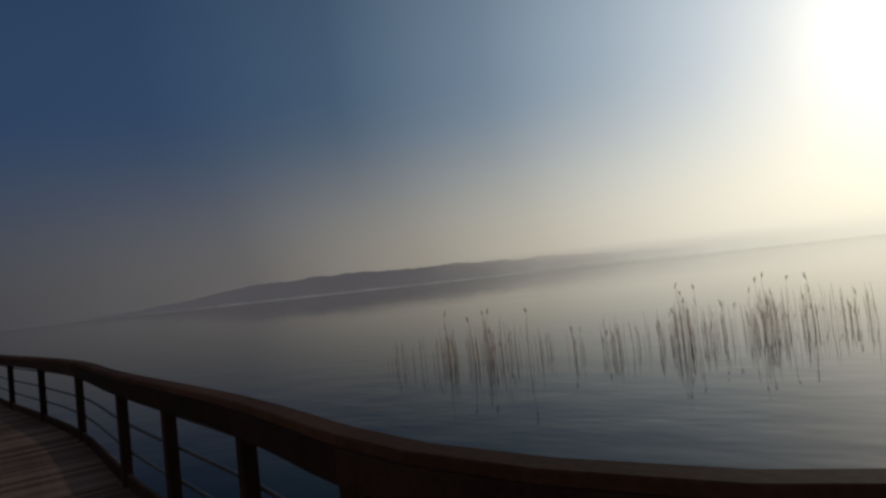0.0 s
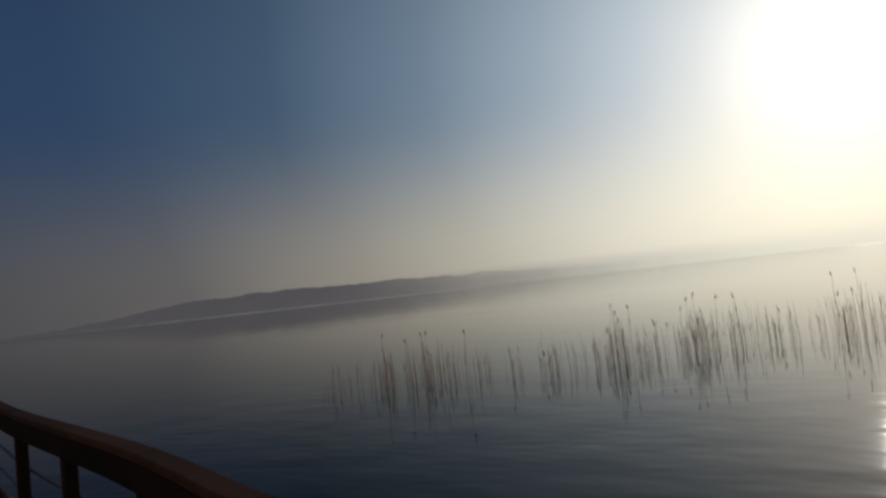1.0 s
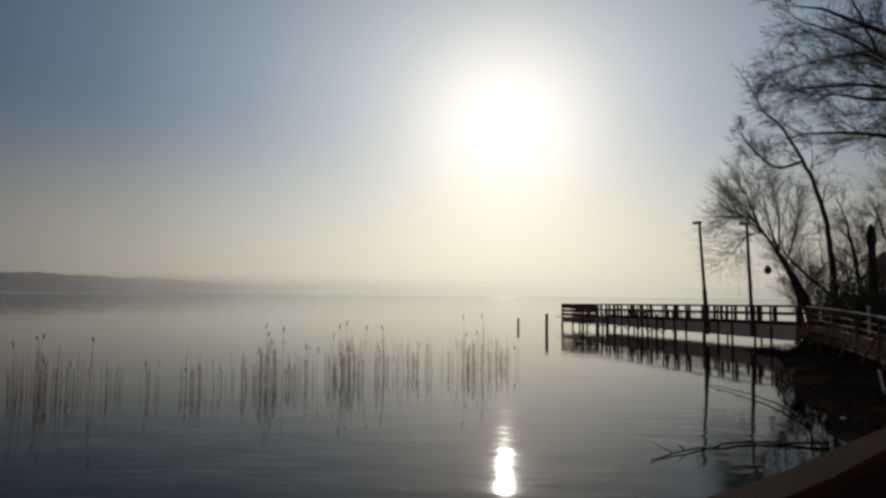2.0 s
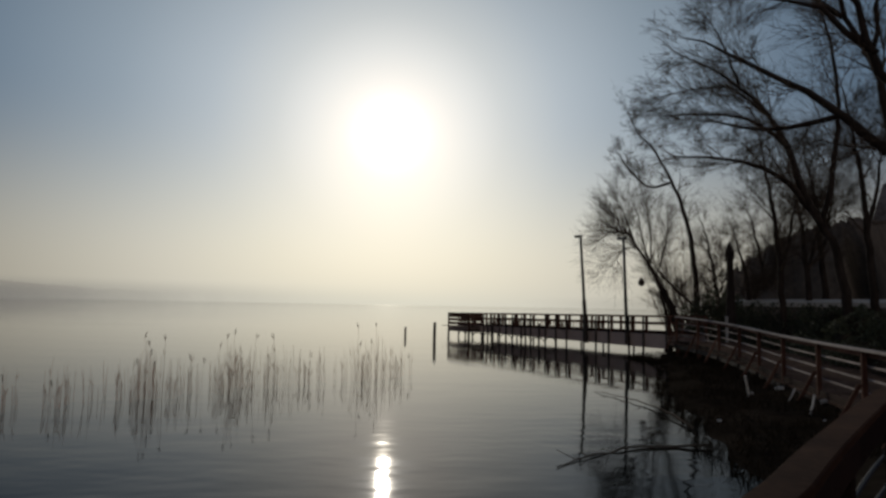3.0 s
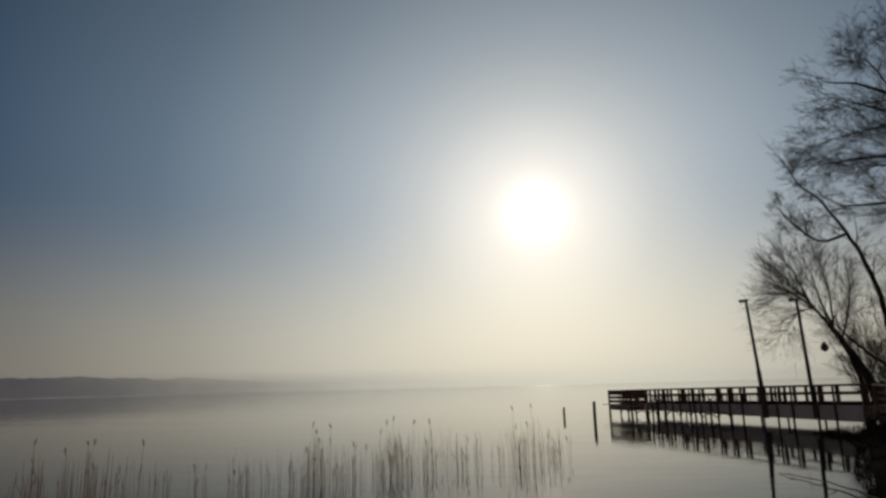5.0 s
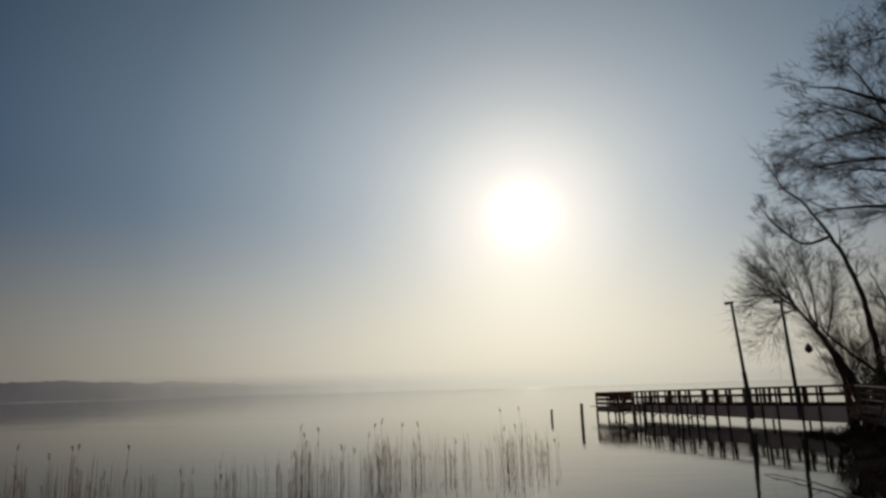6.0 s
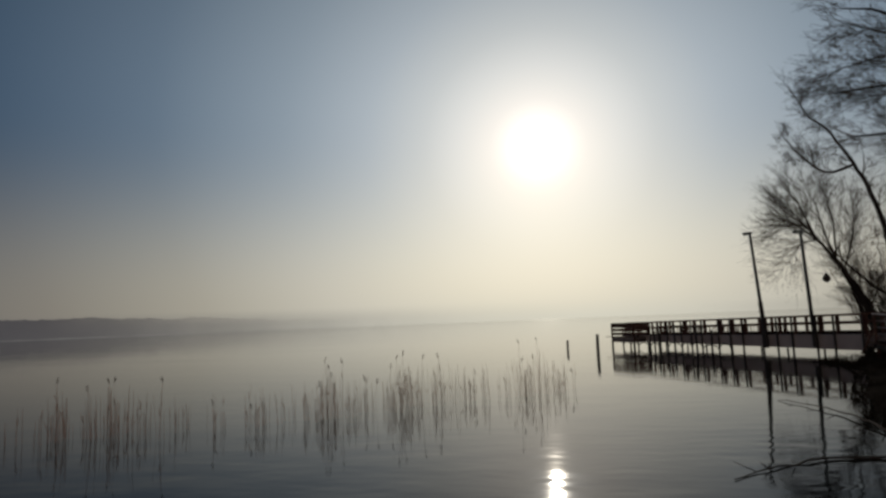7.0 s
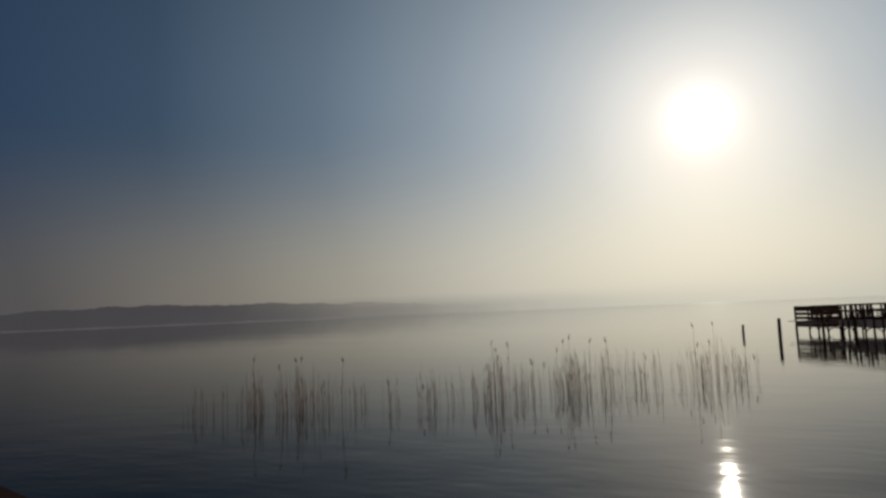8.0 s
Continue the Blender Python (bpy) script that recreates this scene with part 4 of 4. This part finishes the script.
def house(at, turn, w, d, wall_h, roof_h, label):
    """A house with walls that have openings, framed windows and a pitched roof with eaves."""
    M = Matrix.Translation(at) @ Matrix.Rotation(radians(turn), 4, "Z")
    o = thing("house", at, label, "house")

    def put(name, mat, fn, parent=o, lab=""):
        b = bmesh.new()
        fn(b)
        bmesh.ops.transform(b, matrix=M, verts=b.verts)
        return part(name, b, mat, parent, lab)

    def walls(b):
        t = 0.3
        box(b, Matrix.Translation((0, d / 2 - t / 2, wall_h / 2)), w, t, wall_h)
        for s in (-1, 1):
            box(b, Matrix.Translation((s * (w / 2 - t / 2), 0, wall_h / 2)), t, d - 2 * t, wall_h)
            g = [b.verts.new((s * (w / 2 - t * k), y, z)) for k in (0, 1) for y, z in ((-d / 2, wall_h), (d / 2, wall_h), (0, wall_h + roof_h - 0.12))]
            b.faces.new(g[:3])
            b.faces.new(g[3:][::-1])
        xs = [-w / 2] + [v for k in range(4) for v in (-w / 2 + w * (k + 0.5) / 4 - 0.55, -w / 2 + w * (k + 0.5) / 4 + 0.55)] + [w / 2]
        for k in range(0, len(xs), 2):
            box(b, Matrix.Translation(((xs[k] + xs[k + 1]) / 2, -d / 2 + t / 2, wall_h / 2)), xs[k + 1] - xs[k], t, wall_h)
        for k in range(4):
            c = -w / 2 + w * (k + 0.5) / 4
            for z0, z1 in ((0, 0.9), (2.2, wall_h)):
                if z1 > z0:
                    box(b, Matrix.Translation((c, -d / 2 + t / 2, (z0 + z1) / 2)), 1.1, t, z1 - z0)

    put("wall", PLASTER, walls)

    def roof(b):
        e = 0.8
        for s in (-1, 1):
            sl = math.atan2(roof_h, d / 2)
            ln = (d / 2 + e) / math.cos(sl)
            box(b, Matrix.Translation((0, s * (d / 4 + e / 2), wall_h + roof_h / 2 - math.tan(sl) * e / 2 + 0.1)) @ Matrix.Rotation(-s * sl, 4, "X"), w + 1.4, ln, 0.2, 0.02)

    put("roof", ROOF, roof)
    for k in range(4):
        c = -w / 2 + w * (k + 0.5) / 4
        for z in (1.55,):
            def fr(b):
                for s in (-1, 1):
                    box(b, Matrix.Translation((c + s * 0.51, -d / 2 + 0.1, z)), 0.08, 0.09, 1.3)
                    box(b, Matrix.Translation((c, -d / 2 + 0.1, z + s * 0.61)), 0.94, 0.09, 0.08)
                box(b, Matrix.Translation((c, -d / 2 + 0.1, z)), 0.06, 0.08, 1.14)
            wn = put("window", PLASTER, fr)
            put("pane", GLASS, lambda b: box(b, Matrix.Translation((c, -d / 2 + 0.13, z)), 0.94, 0.01, 1.14), wn, "dark window pane")
    return o


house((32.1, 29.1, ground_z(32.1, 29.1) - 0.1), -45, 12, 9, 4.8, 2.3, "pale house with a dark tiled roof behind trees")

b = bmesh.new()
pl = smooth_line([(17.9, 32.6, 0), (18.5, 31.5, 0), (19.1, 30.5, 0), (20.2, 28.6, 0), (22.0, 25.0, 0), (23.2, 20.0, 0)], 0.8)
prev = None
for i, p in enumerate(pl):
    r = side_of(pl, i) * 0.5
    row = [b.verts.new((p.x + r.x * q, p.y + r.y * q, 2.58 - 0.08 * q)) for q in (-1, 1)]
    if prev:
        b.faces.new((prev[0], prev[1], row[1], row[0]))
    prev = row
b.normal_update()
bmesh.ops.solidify(b, geom=b.faces[:], thickness=0.22)
tagged(new("pavement", mesh_of(b, "pavement", PATHM)), "pale paved lakeside path along the bank", "path", kind="structure")


def parasol(at, h):
    o = thing("parasol", at, "closed dark garden parasol on a pole", "parasol")
    x, y, z = at
    b = bmesh.new()
    tube(b, [(x, y, z), (x, y, z + h)], [0.03, 0.025], 8)
    part("pole", b, STEEL, o)
    b = bmesh.new()
    prof = [(0.7, 0.22), (1.0, 0.25), (1.7, 0.21), (h - 0.9, 0.14), (h - 0.82, 0.20), (h - 0.5, 0.19), (h - 0.2, 0.11), (h, 0.02)]
    tube(b, [(x, y, z + u) for u, r in prof], [r for u, r in prof], 12)
    for v in b.verts:
        a = math.atan2(v.co.y - y, v.co.x - x)
        k = 1 + 0.14 * math.cos(a * 6)
        v.co.x, v.co.y = x + (v.co.x - x) * k, y + (v.co.y - y) * k
    part("canopy", b, CANVAS, o, "folded dark canvas canopy")
    b = bmesh.new()
    tube(b, [(x, y, z), (x, y, z + 0.08)], [0.3, 0.26], 14)
    part("base", b, STEEL, o)


parasol((15.6, 28.9, ground_z(15.6, 28.9)), 5.25 - ground_z(15.6, 28.9))

# short pale post beside the parasol
gx_, gy_ = 14.9, 28.0
o = thing("bollard", (gx_, gy_, ground_z(gx_, gy_)), "slim pale painted post beside the parasol", "post")
b = bmesh.new()
tube(b, [(gx_, gy_, ground_z(gx_, gy_) - 0.1), (gx_, gy_, 1.72)], [0.06, 0.055], 8)
part("shaft", b, PLASTER, o)
b = bmesh.new()
tube(b, [(gx_, gy_, 1.715), (gx_, gy_, 1.76), (gx_, gy_, 1.81)], [0.075, 0.075, 0.02], 8)
part("cap", b, PLASTER, o)

# bird feeder hanging in the willow
fx, fy, fz = 11.75, 29.8, 3.32
o = thing("bird_feeder", (fx, fy, fz), "small dark bird feeder hanging on a string", "bird feeder")
b = bmesh.new()
tube(b, [(fx, fy, fz - 0.2), (fx, fy, fz - 0.1), (fx, fy, fz + 0.04), (fx, fy, fz + 0.2)], [0.04, 0.16, 0.14, 0.03], 8)
part("body", b, BARK, o)
b = bmesh.new()
tube(b, [(fx, fy, fz + 0.18), (12.2, 32.2, 5.3), (12.45, 33.0, 5.6)], [0.006, 0.006, 0.006], 4)
part("string", b, STEEL, o)


# drowned branches
def drift(pts, r, seed, label):
    rnd = random.Random(seed)
    o = thing("fallen_branch", (pts[0][0], pts[0][1], 0), label, "branch", "fallen branches")
    line = smooth_line(pts, 0.25)
    b = bmesh.new()
    tube(b, [p + Vector((0, rnd.gauss(0, 0.02), rnd.gauss(0, 0.01))) for p in line], [r * (1 - 0.75 * i / len(line)) for i in range(len(line))], 6)
    part("stem", b, TWIG, o)
    for _ in range(6):
        b = bmesh.new()
        p = rnd.choice(line[1:])
        d = Vector((rnd.gauss(-0.10, 0.08), rnd.gauss(0, 0.08), rnd.uniform(0.02, 0.10)))
        tube(b, [p, p + d * 0.5, p + d], [r * 0.35, r * 0.25, r * 0.1], 4)
        part("twig", b, TWIG, o)


drift([(4.8, 9.95, 0.05), (4.2, 10.0, 0.03), (3.67, 10.0, 0.03), (3.1, 9.65, 0.03), (2.55, 9.25, 0.02), (2.12, 8.85, 0.0)], 0.022, 2, "thin dead branch lying in shallow water")
drift([(5.2, 11.4, 0.05), (5.45, 13.4, 0.06), (5.35, 14.9, 0.05), (5.05, 16.2, 0.01)], 0.022, 6, "thin dead branch lying in shallow water")


# ---- litter on the muddy edge below the boardwalk ----
def litter_pipe(a, b_, r):
    o = thing("plastic_pipe", a, "pale plastic pipe leaning below the boardwalk", "pipe")
    b = bmesh.new()
    tube(b, [a, Vector(a).lerp(Vector(b_), 0.5) + Vector((0.01, 0, 0)), b_], [r, r, r], 8)
    part("pipe", b, FOAM, o)


def rag(at, size, seed):
    rnd = random.Random(seed)
    o = thing("plastic_bag", at, "crumpled pale plastic bag on dark mud", "litter", "litter")
    b = bmesh.new()
    bmesh.ops.create_icosphere(b, subdivisions=2, radius=size, matrix=Matrix.Translation(Vector(at) + Vector((0, 0, size * 0.35))) @ Matrix.Diagonal((1.3, 0.8, 0.6, 1)))
    for v in b.verts:
        v.co += Vector((rnd.gauss(0, 1), rnd.gauss(0, 1), rnd.gauss(0, 1))) * size * 0.16
    part("bag", b, FOAM, o)


litter_pipe((8.0, 14.45, ground_z(8.0, 14.45) - 0.03), (7.88, 14.4, 0.62), 0.024)
litter_pipe((8.35, 13.6, ground_z(8.35, 13.6) - 0.03), (8.62, 13.75, 0.42), 0.02)
litter_pipe((7.75, 12.0, ground_z(7.75, 12.0) - 0.03), (7.95, 12.15, 0.5), 0.022)
for k, (x, y, r) in enumerate(((8.3, 14.9, 0.06), (9.2, 15.2, 0.09), (5.9, 11.8, 0.045), (8.6, 12.8, 0.07), (7.6, 11.4, 0.05))):
    rag((x, y, ground_z(x, y)), r, k)


# dead sedge on the muddy edge
rnd = random.Random(91)
v, f = [], []
for _ in range(9000):
    u = rnd.random()
    y = 8.0 + 20.0 * u
    x0 = float(np.interp(y, [p[1] for p in shore[9:17]], [p[0] for p in shore[9:17]]))
    x1 = float(np.interp(y, [p[1] for p in WALK[16:]], [p[0] for p in WALK[16:]]))
    x = x0 - 0.25 + (x1 + 1.0 - x0) * rnd.random() ** 1.1
    if math.sin(x * 2.3 + 1.1 * math.sin(y * 1.7)) * math.cos(y * 1.1) < -0.35:
        continue
    z = max(float(np.interp(x - x0, (-0.3, 0, 2.0, 5.0), (-0.08, 0.0, 0.17, 0.24))), 0.0) - 0.02
    a, h = rnd.uniform(0, 6.28), rnd.uniform(0.06, 0.26)
    dx, dy = math.cos(a), math.sin(a)
    w = rnd.uniform(0.006, 0.013)
    lx, ly = rnd.gauss(0, 0.10), rnd.gauss(0, 0.10)
    i = len(v)
    v += [(x - dx * w, y - dy * w, z), (x + dx * w, y + dy * w, z), (x + lx * 0.5 + dx * w * 0.7, y + ly * 0.5, z + h * 0.7), (x + lx * 0.5 - dx * w * 0.7, y + ly * 0.5, z + h * 0.7), (x + lx * 1.3, y + ly * 1.3, z + h * 0.9)]
    f += [(i, i + 1, i + 2, i + 3), (i + 3, i + 2, i + 4)]
me = bpy.data.meshes.new("sedge")
me.from_pydata(v, [], f)
me.materials.append(surface("dead_sedge", (0.012, 0.009, 0.006), (0.06, 0.044, 0.028), 0.95, 2.0, (1, 1, 1), 0.0, 20, 0.0))
tagged(new("sedge", me), "dark dead sedge and leaf litter on mud", "grass", kind="stuff")
